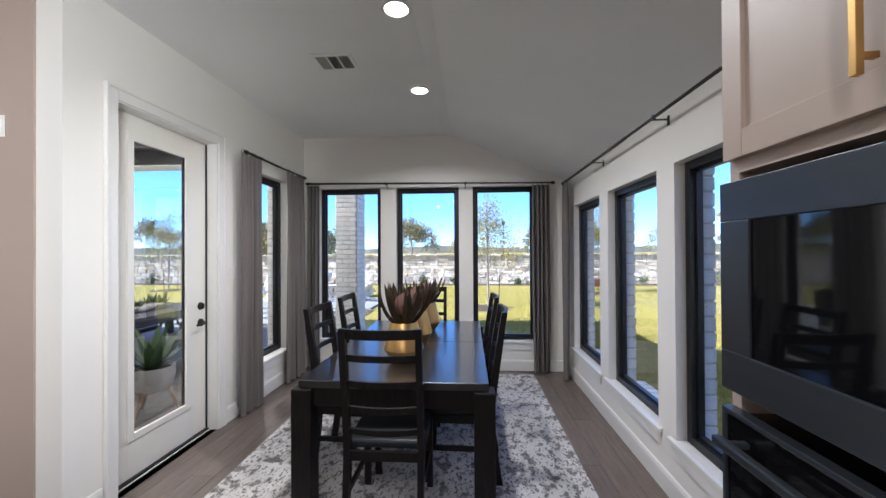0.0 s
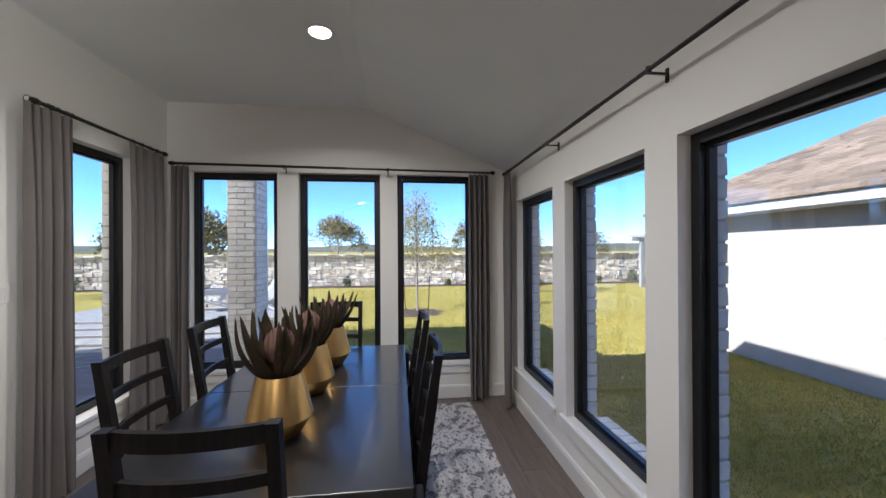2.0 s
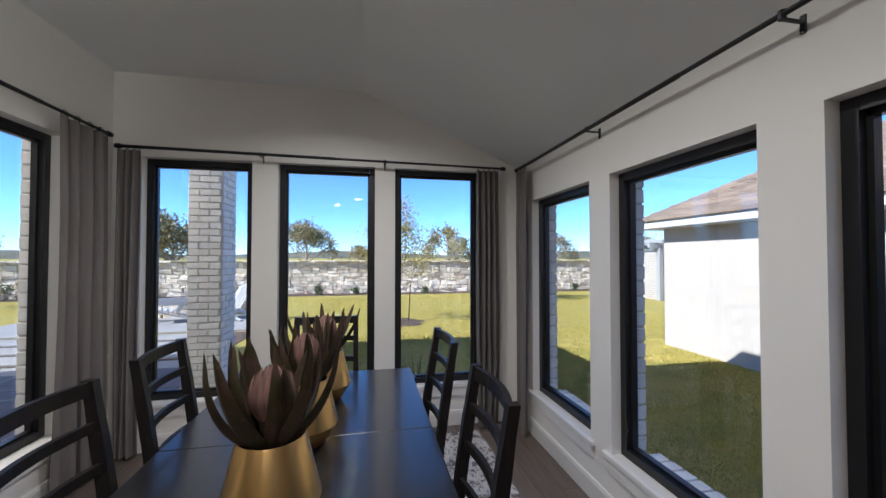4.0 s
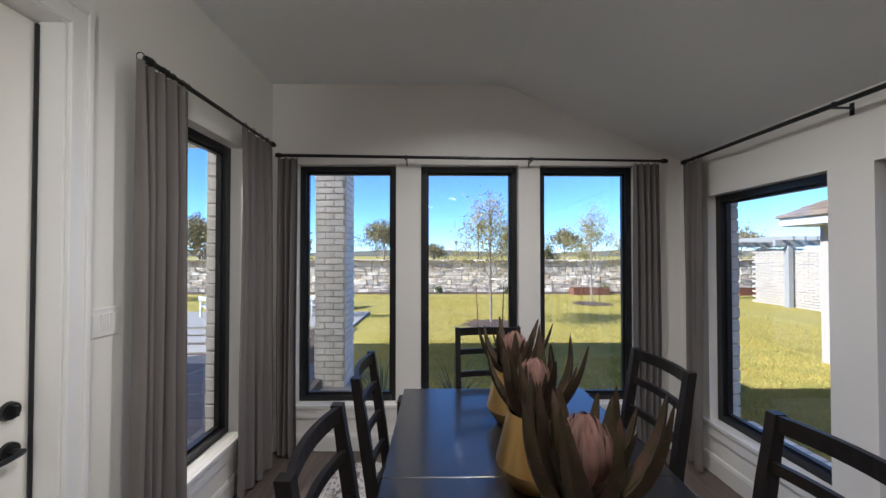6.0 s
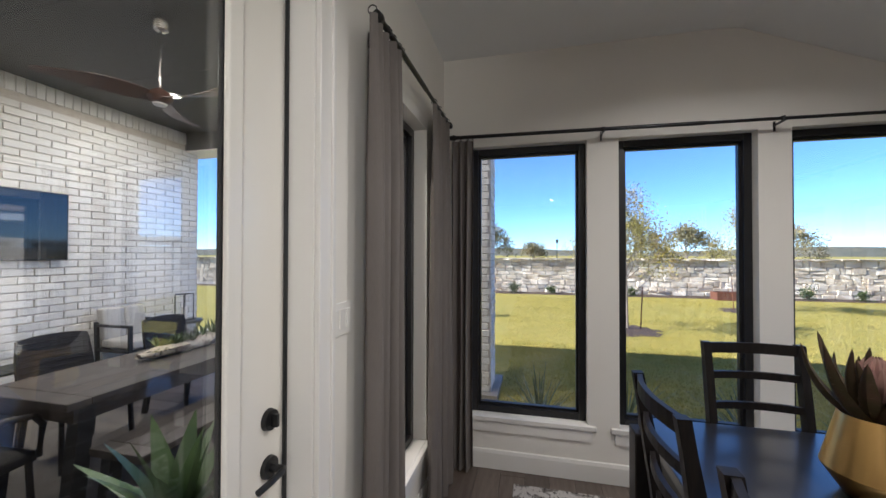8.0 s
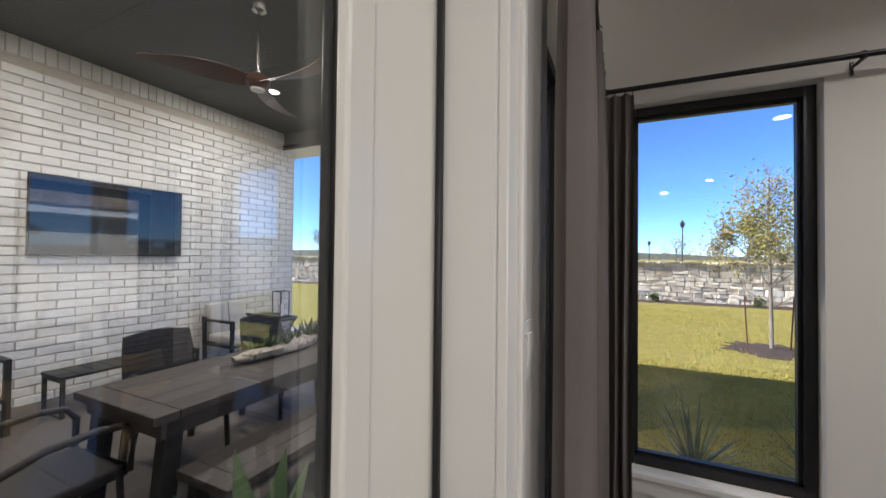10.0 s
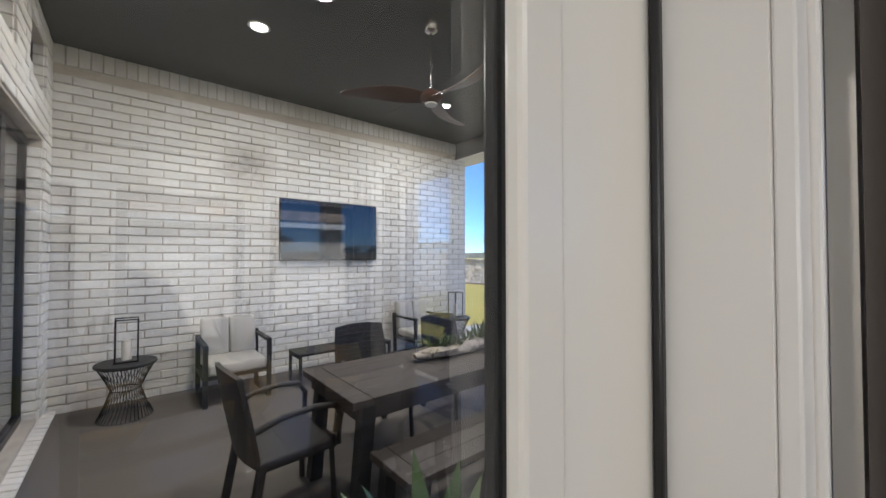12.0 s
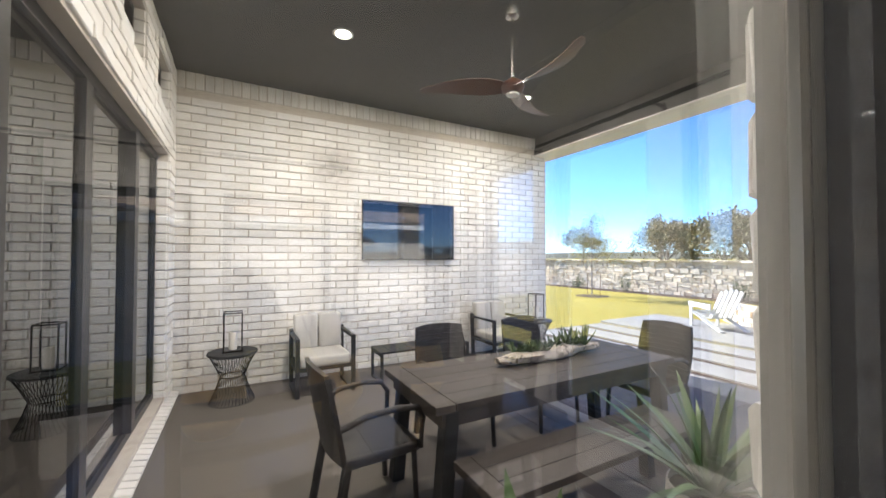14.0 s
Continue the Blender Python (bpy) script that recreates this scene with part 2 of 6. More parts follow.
def tint_spot(m, centre, radius, colour, amount):
    """Mixes the given colour in round a point, broken up by noise."""
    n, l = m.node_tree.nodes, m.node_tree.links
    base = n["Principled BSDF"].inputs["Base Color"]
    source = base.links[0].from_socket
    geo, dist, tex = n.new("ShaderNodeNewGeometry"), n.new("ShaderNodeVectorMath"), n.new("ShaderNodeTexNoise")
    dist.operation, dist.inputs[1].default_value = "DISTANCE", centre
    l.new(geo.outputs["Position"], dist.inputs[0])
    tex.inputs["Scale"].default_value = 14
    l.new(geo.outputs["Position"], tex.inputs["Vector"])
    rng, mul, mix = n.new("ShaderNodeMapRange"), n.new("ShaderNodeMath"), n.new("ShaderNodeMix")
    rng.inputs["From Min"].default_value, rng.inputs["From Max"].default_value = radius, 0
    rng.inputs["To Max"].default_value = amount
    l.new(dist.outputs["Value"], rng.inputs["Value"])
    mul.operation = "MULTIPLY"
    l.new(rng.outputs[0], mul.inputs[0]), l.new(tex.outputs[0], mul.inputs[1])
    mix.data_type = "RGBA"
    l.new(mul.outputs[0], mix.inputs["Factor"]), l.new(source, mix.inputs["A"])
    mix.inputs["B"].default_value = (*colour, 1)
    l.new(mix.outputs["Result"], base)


tint_spot(white_brick, (-7.14, 4.0, 2.72), 0.42, (0.20, 0.17, 0.15), 1.3)
brick_mortar = material("brick_mortar", (0.56, 0.515, 0.455), 0.95, spots=[(12, (0.38, 0.335, 0.285), 0.6, 0.4, 0.7, ONE)], bump=[(120, 0.6, 0.004)])
patio_ceiling_paint = material("patio_ceiling_paint", (0.035, 0.036, 0.033), 0.6, spots=[(2, (0.05, 0.05, 0.046), 0.5, 0.4, 0.7, ONE)], bump=[(30, 0.03, 0.001)])
limestone = material("limestone", (0.90, 0.78, 0.60), 0.9, spots=[(2.2, (0.58, 0.44, 0.29), 0.8, 0.45, 0.68, ONE), (14, (0.88, 0.81, 0.69), 0.5, 0.45, 0.7, ONE)], bump=[(9, 0.6, 0.03), (50, 0.3, 0.004)], rand=0.2, island=0.2)
lime_mortar = material("lime_mortar", (0.48, 0.41, 0.32), 0.95, bump=[(30, 0.5, 0.01)])
concrete = material("concrete", (0.28, 0.265, 0.245), 0.85, spots=[(4, (0.34, 0.325, 0.30), 0.6, 0.4, 0.7, ONE)], bump=[(80, 0.25, 0.003)])
lawn_ground = material("lawn_ground", (0.41, 0.315, 0.065), 0.95, spots=[(0.35, (0.42, 0.34, 0.095), 0.8, 0.4, 0.65, ONE), (5, (0.25, 0.25, 0.05), 0.6, 0.4, 0.7, ONE), (70, (0.33, 0.30, 0.10), 0.5, 0.5, 0.75, ONE)], bump=[(60, 0.9, 0.03), (8, 0.4, 0.05)], spec=0.2)
mulch = material("mulch", (0.10, 0.065, 0.045), 0.95, spots=[(40, (0.05, 0.03, 0.02), 0.8, 0.4, 0.7, ONE)], bump=[(45, 0.9, 0.03)])
stucco_white = material("stucco_white", (0.45, 0.40, 0.34), 0.9, spots=[(1.5, (0.41, 0.365, 0.31), 0.5, 0.4, 0.7, ONE)], bump=[(60, 0.3, 0.004)])
shingle = material("shingle", (0.20, 0.145, 0.098), 0.9, spots=[(2, (0.155, 0.115, 0.082), 0.6, 0.4, 0.7, ONE), (60, (0.25, 0.20, 0.155), 0.5, 0.5, 0.75, ONE)], bump=[(90, 0.5, 0.004)], rand=0.2, island=0.3)
cabinet_paint = material("cabinet_paint", (0.60, 0.49, 0.40), 0.4, spots=[(2, (0.55, 0.44, 0.36), 0.5, 0.4, 0.7, ONE)], bump=[(50, 0.04, 0.001)])
oven_trim = material("oven_trim", (0.075, 0.083, 0.095), 0.32, 0.7, spots=[(10, (0.09, 0.098, 0.11), 0.5, 0.4, 0.7, (1, 0.1, 3))])
oven_glass = material("oven_glass", (0.006, 0.006, 0.007), 0.04, spec=0.6)
rug_pile = material("rug_pile", (0.50, 0.475, 0.45), 0.98, spots=[(2.2, (0.58, 0.56, 0.54), 0.8, 0.42, 0.6, ONE), (11, (0.13, 0.115, 0.11), 0.9, 0.53, 0.61, (1.4, 1, 1)), (34, (0.09, 0.08, 0.078), 0.9, 0.545, 0.61, (2.0, 1, 1)), (55, (0.66, 0.64, 0.62), 0.7, 0.55, 0.7, (1, 2, 1))], bump=[(220, 0.5, 0.004)], spec=0.1)
agave_leaf = material("agave_leaf", (0.050, 0.040, 0.020), 0.5, spots=[(16, (0.085, 0.046, 0.034), 0.8, 0.42, 0.68, ONE), (70, (0.20, 0.15, 0.10), 0.5, 0.62, 0.78, (1, 1, 2.5))], bump=[(80, 0.3, 0.002)], island=0.25, spec=0.2)
agave_flower = material("agave_flower", (0.22, 0.13, 0.10), 0.8, spots=[(40, (0.28, 0.13, 0.11), 0.7, 0.4, 0.7, (1, 1, 0.3))], island=0.25)
soil = material("soil", (0.03, 0.022, 0.016), 0.95, bump=[(60, 0.8, 0.01)])
wicker = material("wicker", (0.022, 0.020, 0.020), 0.5, spots=[(120, (0.05, 0.046, 0.044), 0.6, 0.5, 0.7, ONE)], bump=[(130, 0.9, 0.006)])
grey_wood = material("grey_wood", (0.062, 0.052, 0.046), 0.6, spots=[(6, (0.036, 0.03, 0.026), 0.8, 0.4, 0.7, (6, 0.5, 1)), (50, (0.11, 0.097, 0.087), 0.5, 0.55, 0.8, (6, 0.4, 1))], bump=[(90, 0.25, 0.002)], rand=0.15)
charcoal_metal = material("charcoal_metal", (0.035, 0.036, 0.038), 0.5, 0.3, bump=[(150, 0.08, 0.001)])
cushion_cloth = material("cushion_cloth", (0.50, 0.485, 0.455), 0.95, spots=[(5, (0.44, 0.425, 0.40), 0.5, 0.4, 0.7, ONE)], bump=[(400, 0.3, 0.001), (10, 0.15, 0.01)], spec=0.2)
nickel = material("nickel", (0.55, 0.53, 0.50), 0.25, 1.0, spots=[(10, (0.45, 0.43, 0.41), 0.5, 0.4, 0.7, ONE)])
walnut_blade = material("walnut_blade", (0.11, 0.05, 0.03), 0.38, spots=[(5, (0.06, 0.028, 0.018), 0.8, 0.4, 0.7, (1, 6, 1))])
candle_wax = material("candle_wax", (0.78, 0.74, 0.66), 0.5, bump=[(30, 0.05, 0.002)])
driftwood = material("driftwood", (0.42, 0.37, 0.31), 0.8, spots=[(25, (0.05, 0.04, 0.035), 0.95, 0.54, 0.60, ONE), (6, (0.55, 0.50, 0.43), 0.6, 0.4, 0.7, ONE)], bump=[(22, 0.8, 0.01)])
succulent = material("succulent", (0.09, 0.13, 0.06), 0.6, spots=[(20, (0.05, 0.08, 0.04), 0.6, 0.4, 0.7, ONE)], island=0.35)
aloe_leaf = material("aloe_leaf", (0.055, 0.10, 0.035), 0.4, spots=[(6, (0.11, 0.16, 0.06), 0.6, 0.4, 0.7, ONE)], bump=[(30, 0.1, 0.002)], island=0.3)
planter_white = material("planter_white", (0.50, 0.475, 0.44), 0.6, spots=[(8, (0.42, 0.40, 0.37), 0.5, 0.4, 0.7, ONE)], bump=[(70, 0.2, 0.002)])
pale_wood = material("pale_wood", (0.38, 0.27, 0.17), 0.5, spots=[(10, (0.30, 0.20, 0.12), 0.6, 0.4, 0.7, (4, 4, 0.5))])
screen_black = material("screen_black", (0.006, 0.007, 0.010), 0.06, spec=0.6)
bark = material("bark", (0.30, 0.25, 0.21), 0.9, spots=[(12, (0.11, 0.09, 0.07), 0.7, 0.4, 0.7, (1, 1, 0.3))], bump=[(50, 0.6, 0.01)])
young_leaf = material("young_leaf", (0.42, 0.32, 0.085), 0.75, spots=[(1.2, (0.29, 0.28, 0.08), 0.8, 0.4, 0.65, ONE)], island=0.35, spec=0.2)
oak_leaf = material("oak_leaf", (0.24, 0.215, 0.11), 0.8, spots=[(0.5, (0.32, 0.25, 0.13), 0.8, 0.42, 0.62, ONE)], island=0.4, spec=0.15)
grass_blade = material("grass_blade", (0.47, 0.37, 0.09), 0.8, spots=[(0.35, (0.48, 0.385, 0.12), 0.8, 0.4, 0.65, ONE), (3, (0.28, 0.29, 0.065), 0.6, 0.4, 0.65, ONE)], island=0.3, spec=0.2)
yucca_leaf = material("yucca_leaf", (0.12, 0.15, 0.075), 0.6, island=0.3)
shrub_leaf = material("shrub_leaf", (0.075, 0.10, 0.035), 0.8, island=0.4, spec=0.2)
far_scrub = material("far_scrub", (0.12, 0.115, 0.075), 0.95, spots=[(0.05, (0.20, 0.17, 0.11), 0.8, 0.4, 0.65, ONE), (0.4, (0.07, 0.075, 0.045), 0.7, 0.4, 0.65, ONE)])
paint_white = material("paint_white", (0.56, 0.55, 0.53), 0.5, bump=[(40, 0.05, 0.001)])
pergola_grey = material("pergola_grey", (0.30, 0.30, 0.29), 0.7, bump=[(40, 0.1, 0.002)])
fence_wood = material("fence_wood", (0.26, 0.19, 0.14), 0.85, spots=[(8, (0.18, 0.13, 0.10), 0.6, 0.4, 0.7, (4, 4, 0.4))], rand=0.2)
rust_steel = material("rust_steel", (0.18, 0.07, 0.04), 0.8, spots=[(6, (0.12, 0.05, 0.03), 0.6, 0.4, 0.7, ONE)])

# ---- the shell: dining alcove, kitchen end behind it ----
LX, RX, BY, CZ = -2.015, 1.36, 5.045, 3.0          # left wall, right wall, back wall, ceiling
CREASE, RZ = -0.08, 2.37                           # the ceiling folds here and falls to the right wall
FY = 2.10                                          # the alcove opens to the kitchen here
BACK_WINDOWS = [(-1.81, -1.0), (-0.797, 0.012), (0.19, 0.985)]
BACK_Z = (0.375, 2.335)
RIGHT_WINDOWS = [(3.865, 4.73), (2.79, 3.655), (1.715, 2.58)]
RIGHT_Z = (0.375, 2.03)
LEFT_WINDOW, LEFT_Z = (3.775, 4.585), (0.375, 2.335)
DOOR_Y, DOOR_Z = (2.395, 3.345), (0.0, 2.455)

bm = bmesh.new()
wall_mesh(bm, (LX - 0.3, RX + 0.3), (-0.15, 3.15), [(a, b, *BACK_Z) for a, b in BACK_WINDOWS], lambda u, z, d: (u, BY + d, z), 0.15)
structure("wall_north", bm, wall_paint, "cream painted wall with three tall windows", "wall")
bm = bmesh.new()
wall_mesh(bm, (-3.5, BY), (-0.15, 3.0), [(a, b, *RIGHT_Z) for a, b in RIGHT_WINDOWS] + [(*ADDED_WINDOW, *ADDED_WINDOW_Z)], lambda u, z, d: (RX + d, u, z), 0.15)
structure("wall_east", bm, wall_paint, "cream painted wall with three windows over a deep sill", "wall")
bm = bmesh.new()
wall_mesh(bm, (FY, BY), (-0.15, 3.15), [(*DOOR_Y, *DOOR_Z), (*LEFT_WINDOW, *LEFT_Z)], lambda u, z, d: (LX - d, u, z), 0.16)
structure("wall_west", bm, wall_paint, "cream painted wall with a glazed patio door", "wall")
bm = bmesh.new()
wall_mesh(bm, (-7.5, LX - 0.15), (-0.15, 3.15), [(-6.78, -2.95, 0.10, 2.55)], lambda u, z, d: (u, FY - 0.012 + d, z), 0.014)
box(bm, (-7.6, -3.7, -0.15), (RX + 0.3, -3.5, 3.15))
structure("wall_kitchen", bm, tan_wall, "tan walls of the kitchen", "wall")
# ceiling
bm = bmesh.new()
prof = [(LX - 0.2, CZ), (CREASE - 0.12, CZ), (CREASE, CZ - 0.012), (CREASE + 0.12, CZ - 0.06), (RX + 0.02, RZ), (RX + 0.02, 3.2), (LX - 0.2, 3.2)]
va = [bm.verts.new((x, -3.5, z)) for x, z in prof]
vb = [bm.verts.new((x, BY + 0.02, z)) for x, z in prof]
bm.faces.new(va), bm.faces.new(vb[::-1])
for i in range(len(prof)):
    j = (i + 1) % len(prof)
    bm.faces.new((va[i], va[j], vb[j], vb[i]))
box(bm, (-7.6, -3.6, CZ), (LX - 0.2, FY + 0.1, 3.2))
structure("ceiling", bm, ceiling_paint, "pale grey ceiling, folded down towards the windows", "ceiling")


def skirting(name, p0, p1, out):
    """A tall baseboard along a wall from p0 to p1, standing out by the vector out."""
    bm = bmesh.new()
    d, o = Vector((*p1, 0)) - Vector((*p0, 0)), Vector((*out, 0))
    sec = [(0, 0.004), (0.016, 0.004), (0.016, 0.115), (0.010, 0.135), (0.004, 0.14), (0, 0.14)]
    a = [bm.verts.new(Vector((*p0, z)) + o * s) for s, z in sec]
    b = [bm.verts.new(v.co + d) for v in a]
    bm.faces.new(a), bm.faces.new(b[::-1])
    for i in range(len(sec)):
        j = (i + 1) % len(sec)
        bm.faces.new((a[i], a[j], b[j], b[i]))
    return structure(name, bm, trim_paint, "white painted baseboard", "baseboard")


skirting("baseboard", (LX + 0.018, BY - 0.001), (RX - 0.018, BY - 0.001), (0, -1))
skirting("baseboard", (RX - 0.001, 0.0), (RX - 0.001, BY), (-1, 0))
skirting("baseboard", (LX + 0.001, 3.43), (LX + 0.001, BY), (1, 0))
skirting("baseboard", (LX + 0.001, FY), (LX + 0.001, 2.31), (1, 0))


def window_unit(name, place, w, z0, z1, deep, label, tall_apron=True):
    """A black-framed fixed window. place maps (across, into the wall, z) to the world; deep is the recess of the frame."""
    def slab(bm, u0, u1, d0, d1, za, zb):
        c = [place(u, d, z) for u in (u0, u1) for d in (d0, d1) for z in (za, zb)]
        box(bm, [min(p[i] for p in c) for i in range(3)], [max(p[i] for p in c) for i in range(3)])
    base = thing(name, label, "window", place(w / 2, deep, z0))
    base["kind"] = "structure"
    off = Matrix.Translation(-base.matrix_basis.translation)

    def add(nm, bm, mat, lab=""):
        bmesh.ops.transform(bm, matrix=off, verts=bm.verts)
        return part(nm, bm, mat, base, lab)
    f = 0.048
    for u0, u1, za, zb in ((0, f, z0, z1), (w - f, w, z0, z1), (f, w - f, z0, z0 + f), (f, w - f, z1 - f, z1)):
        bm = bmesh.new()
        slab(bm, u0 + 0.001, u1 - 0.001, deep, deep + 0.075, za + 0.001, zb - 0.001)
        s = 0.016
        if u1 - u0 < 0.1:
            ua, ub = (u1 - 0.001, u1 + s) if u0 == 0 else (u0 - s, u0 + 0.001)
            slab(bm, ua, ub, deep + 0.03, deep + 0.065, z0 + f, z1 - f)
        else:
            zc, zd = (zb - 0.001, zb + s) if za == z0 else (za - s, za + 0.001)
            slab(bm, f, w - f, deep + 0.03, deep + 0.065, zc, zd)
        add("frame", bm, window_black)
    bm = bmesh.new()
    slab(bm, f + 0.004, w - f - 0.004, deep + 0.044, deep + 0.050, z0 + f, z1 - f)
    pane = add("pane", bm, window_glass, "clear window pane")
    pane.visible_shadow = False
    bm = bmesh.new()
    slab(bm, -0.055, w + 0.055, -0.03, -0.001, z0 - 0.028, z0 + 0.004)
    slab(bm, 0.002, w - 0.002, -0.002, deep - 0.001, z0 - 0.02, z0 + 0.0035)
    soften(bm, 0.004, 1)
    add("sill", bm, trim_paint, "white painted sill")
    bm = bmesh.new()
    slab(bm, -0.03, w + 0.03, -0.016, -0.001, z0 - 0.105, z0 - 0.029)
    add("apron", bm, trim_paint)
    return base


for i, (a, b) in enumerate(BACK_WINDOWS):
    window_unit("window_%d" % (i + 1), lambda u, d, z, a=a: (a + u, BY + d, z), b - a, *BACK_Z, 0.07, "tall black-framed fixed window with white sill")
for i, (a, b) in enumerate(RIGHT_WINDOWS):
    window_unit("window_%d" % (i + 4), lambda u, d, z, a=a: (RX + d, a + u, z), b - a, *RIGHT_Z, 0.062, "black-framed fixed window with white sill")
window_unit("window_7", lambda u, d, z: (LX - d, LEFT_WINDOW[0] + u, z), LEFT_WINDOW[1] - LEFT_WINDOW[0], *LEFT_Z, 0.085, "black-framed window beside the patio door")
# added out of view, to go with the kitchen fill lamp
window_unit("window_12", lambda u, d, z: (RX + d, ADDED_WINDOW[0] + u, z), ADDED_WINDOW[1] - ADDED_WINDOW[0], *ADDED_WINDOW_Z, 0.062, "wide black-framed kitchen window with white sill")

# patio door, shut: slab with one tall light, jamb, casing, sill
door = thing("door_1", "cream full-glass patio door, shut, black lever", "door", (LX - 0.1, 2.87, 0.0))
door["kind"] = "structure"
DX = -2.112                                       # room face of the slab
D0, D1, G0, G1, GZ0, GZ1 = 2.42, 3.333, 2.585, 3.125, 0.27, 2.30


def door_part(name, boxes, mat, label="", bevel=0.0):
    bm = bmesh.new()
    for lo, hi in boxes:
        box(bm, lo, hi)
    if bevel:
        soften(bm, bevel, 2)
    bmesh.ops.transform(bm, matrix=Matrix.Translation(-door.matrix_basis.translation), verts=bm.verts)
    return part(name, bm, mat, door, label)


SX = DX - 0.044
door_part("stile", [((SX, D0, 0.018), (DX, G0, 2.435))], door_paint, bevel=0.002)
door_part("stile", [((SX, G1, 0.018), (DX, D1, 2.435))], door_paint, bevel=0.002)
door_part("rail", [((SX, G0, 0.018), (DX, G1, GZ0))], door_paint)
door_part("rail", [((SX, G0, GZ1), (DX, G1, 2.435))], door_paint)
for xo, xi, bead_mat, ins, outs in ((DX - 0.006, DX + 0.012, door_paint, 0.038, 0.012), (SX - 0.012, SX + 0.006, window_black, 0.008, 0.032)):
    for lo, hi in (((G0 - outs, GZ0 - outs), (G0 + ins, GZ1 + outs)), ((G1 - ins, GZ0 - outs), (G1 + outs, GZ1 + outs)),
                   ((G0 + ins, GZ0 - outs), (G1 - ins, GZ0 + ins)), ((G0 + ins, GZ1 - ins), (G1 - ins, GZ1 + outs))):
        door_part("glazing_bead", [((xo, lo[0], lo[1]), (xi, hi[0], hi[1]))], bead_mat, bevel=0.005)
for ya, yb in ((G0, G0 + 0.004), (G1 - 0.004, G1)):
    door_part("spacer", [((SX + 0.007, ya, GZ0), (DX - 0.007, yb, GZ1))], window_black, "black glazing spacer")
pane = door_part("pane", [((SX + 0.018, G0 + 0.005, GZ0 + 0.001), (SX + 0.024, G1 - 0.005, GZ1 - 0.001))], door_glass, "clear door glass")
pane.visible_shadow = False
door_part("jamb", [((LX - 0.16, DOOR_Y[0] + 0.001, 0), (LX + 0.001, D0 - 0.004, 2.44))], trim_paint)
door_part("jamb", [((LX - 0.16, D1 + 0.006, 0), (DX - 0.004, DOOR_Y[1] - 0.001, 2.44)), ((DX + 0.004, D1 - 0.006, 0), (LX + 0.001, DOOR_Y[1] - 0.001, 2.44))], trim_paint)
door_part("jamb", [((LX - 0.16, DOOR_Y[0] + 0.001, 2.441), (LX + 0.001, DOOR_Y[1] - 0.001, 2.454))], trim_paint)
door_part("weatherstrip", [((DX - 0.03, D1 + 0.0005, 0.02), (DX + 0.006, D1 + 0.0055, 2.438))], window_black, "black weatherstrip")
door_part("weatherstrip", [((DX + 0.0015, D1 - 0.019, 0.02), (DX + 0.012, D1 - 0.0065, 2.43))], window_black, "black weatherstrip", 0.003)
door_part("threshold", [((LX - 0.16, DOOR_Y[0] + 0.002, 0.001), (DX + 0.022, DOOR_Y[1] - 0.002, 0.016))], black_metal, "dark metal threshold", 0.003)
for a, b in ((2.322, DOOR_Y[0] + 0.008), (DOOR_Y[1] - 0.008, 3.418)):
    door_part("casing", [((LX + 0.001, a, 0.0), (LX + 0.019, b, 2.53)), ((LX + 0.018, a if a < 3 else b - 0.02, 0.0), (LX + 0.028, (a + 0.02) if a < 3 else b, 2.53))], trim_paint, bevel=0.003)
door_part("casing", [((LX + 0.001, DOOR_Y[0] + 0.008, 2.447), (LX + 0.019, DOOR_Y[1] - 0.008, 2.53)), ((LX + 0.018, 2.342, 2.51), (LX + 0.028, 3.398, 2.53))], trim_paint, bevel=0.003)
# lever and deadbolt
bm = bmesh.new()
rod(bm, (DX, 3.255, 0.925), (DX + 0.012, 3.255, 0.925), 0.033, 0.031, 28)
rod(bm, (DX + 0.010, 3.255, 0.925), (DX + 0.05, 3.255, 0.925), 0.011, 0.011, 16)
tube(bm, [(DX + 0.045, 3.262, 0.925), (DX + 0.055, 3.245, 0.925), (DX + 0.056, 3.20, 0.922), (DX + 0.054, 3.15, 0.920)], 0.0095, 10)
bmesh.ops.transform(bm, matrix=Matrix.Translation(-door.matrix_basis.translation), verts=bm.verts)
part("lever", bm, black_metal, door, "black door lever", True)
bm = bmesh.new()
rod(bm, (DX, 3.255, 1.063), (DX + 0.014, 3.255, 1.063), 0.032, 0.029, 28)
box(bm, (DX + 0.012, 3.250, 1.045), (DX + 0.034, 3.260, 1.081))
bmesh.ops.transform(bm, matrix=Matrix.Translation(-door.matrix_basis.translation), verts=bm.verts)
part("deadbolt", bm, black_metal, door, "black deadbolt thumb turn", True)

# ---- dining alcove: things ----
bm = bmesh.new()
box(bm, (-1.49, 2.0, 0.004), (0.915, 4.87, 0.016))
soften(bm, 0.004, 1)
rug = tagged(new("area_rug", mesh_of("area_rug", bm, rug_pile)), "distressed cream and charcoal area rug under the table", "rug")

table = thing("dining_table", "long black-stained wooden dining table with square legs", "table", (-0.31, 3.35, 0.016))
for y0, y1 in ((-0.96, 0.02), (0.022, 0.96)):
    bm = bmesh.new()
    box(bm, (-0.555, y0, 0.700), (0.555, y1, 0.744))
    soften(bm, 0.004, 2)
    part("tabletop", bm, table_wood, table)
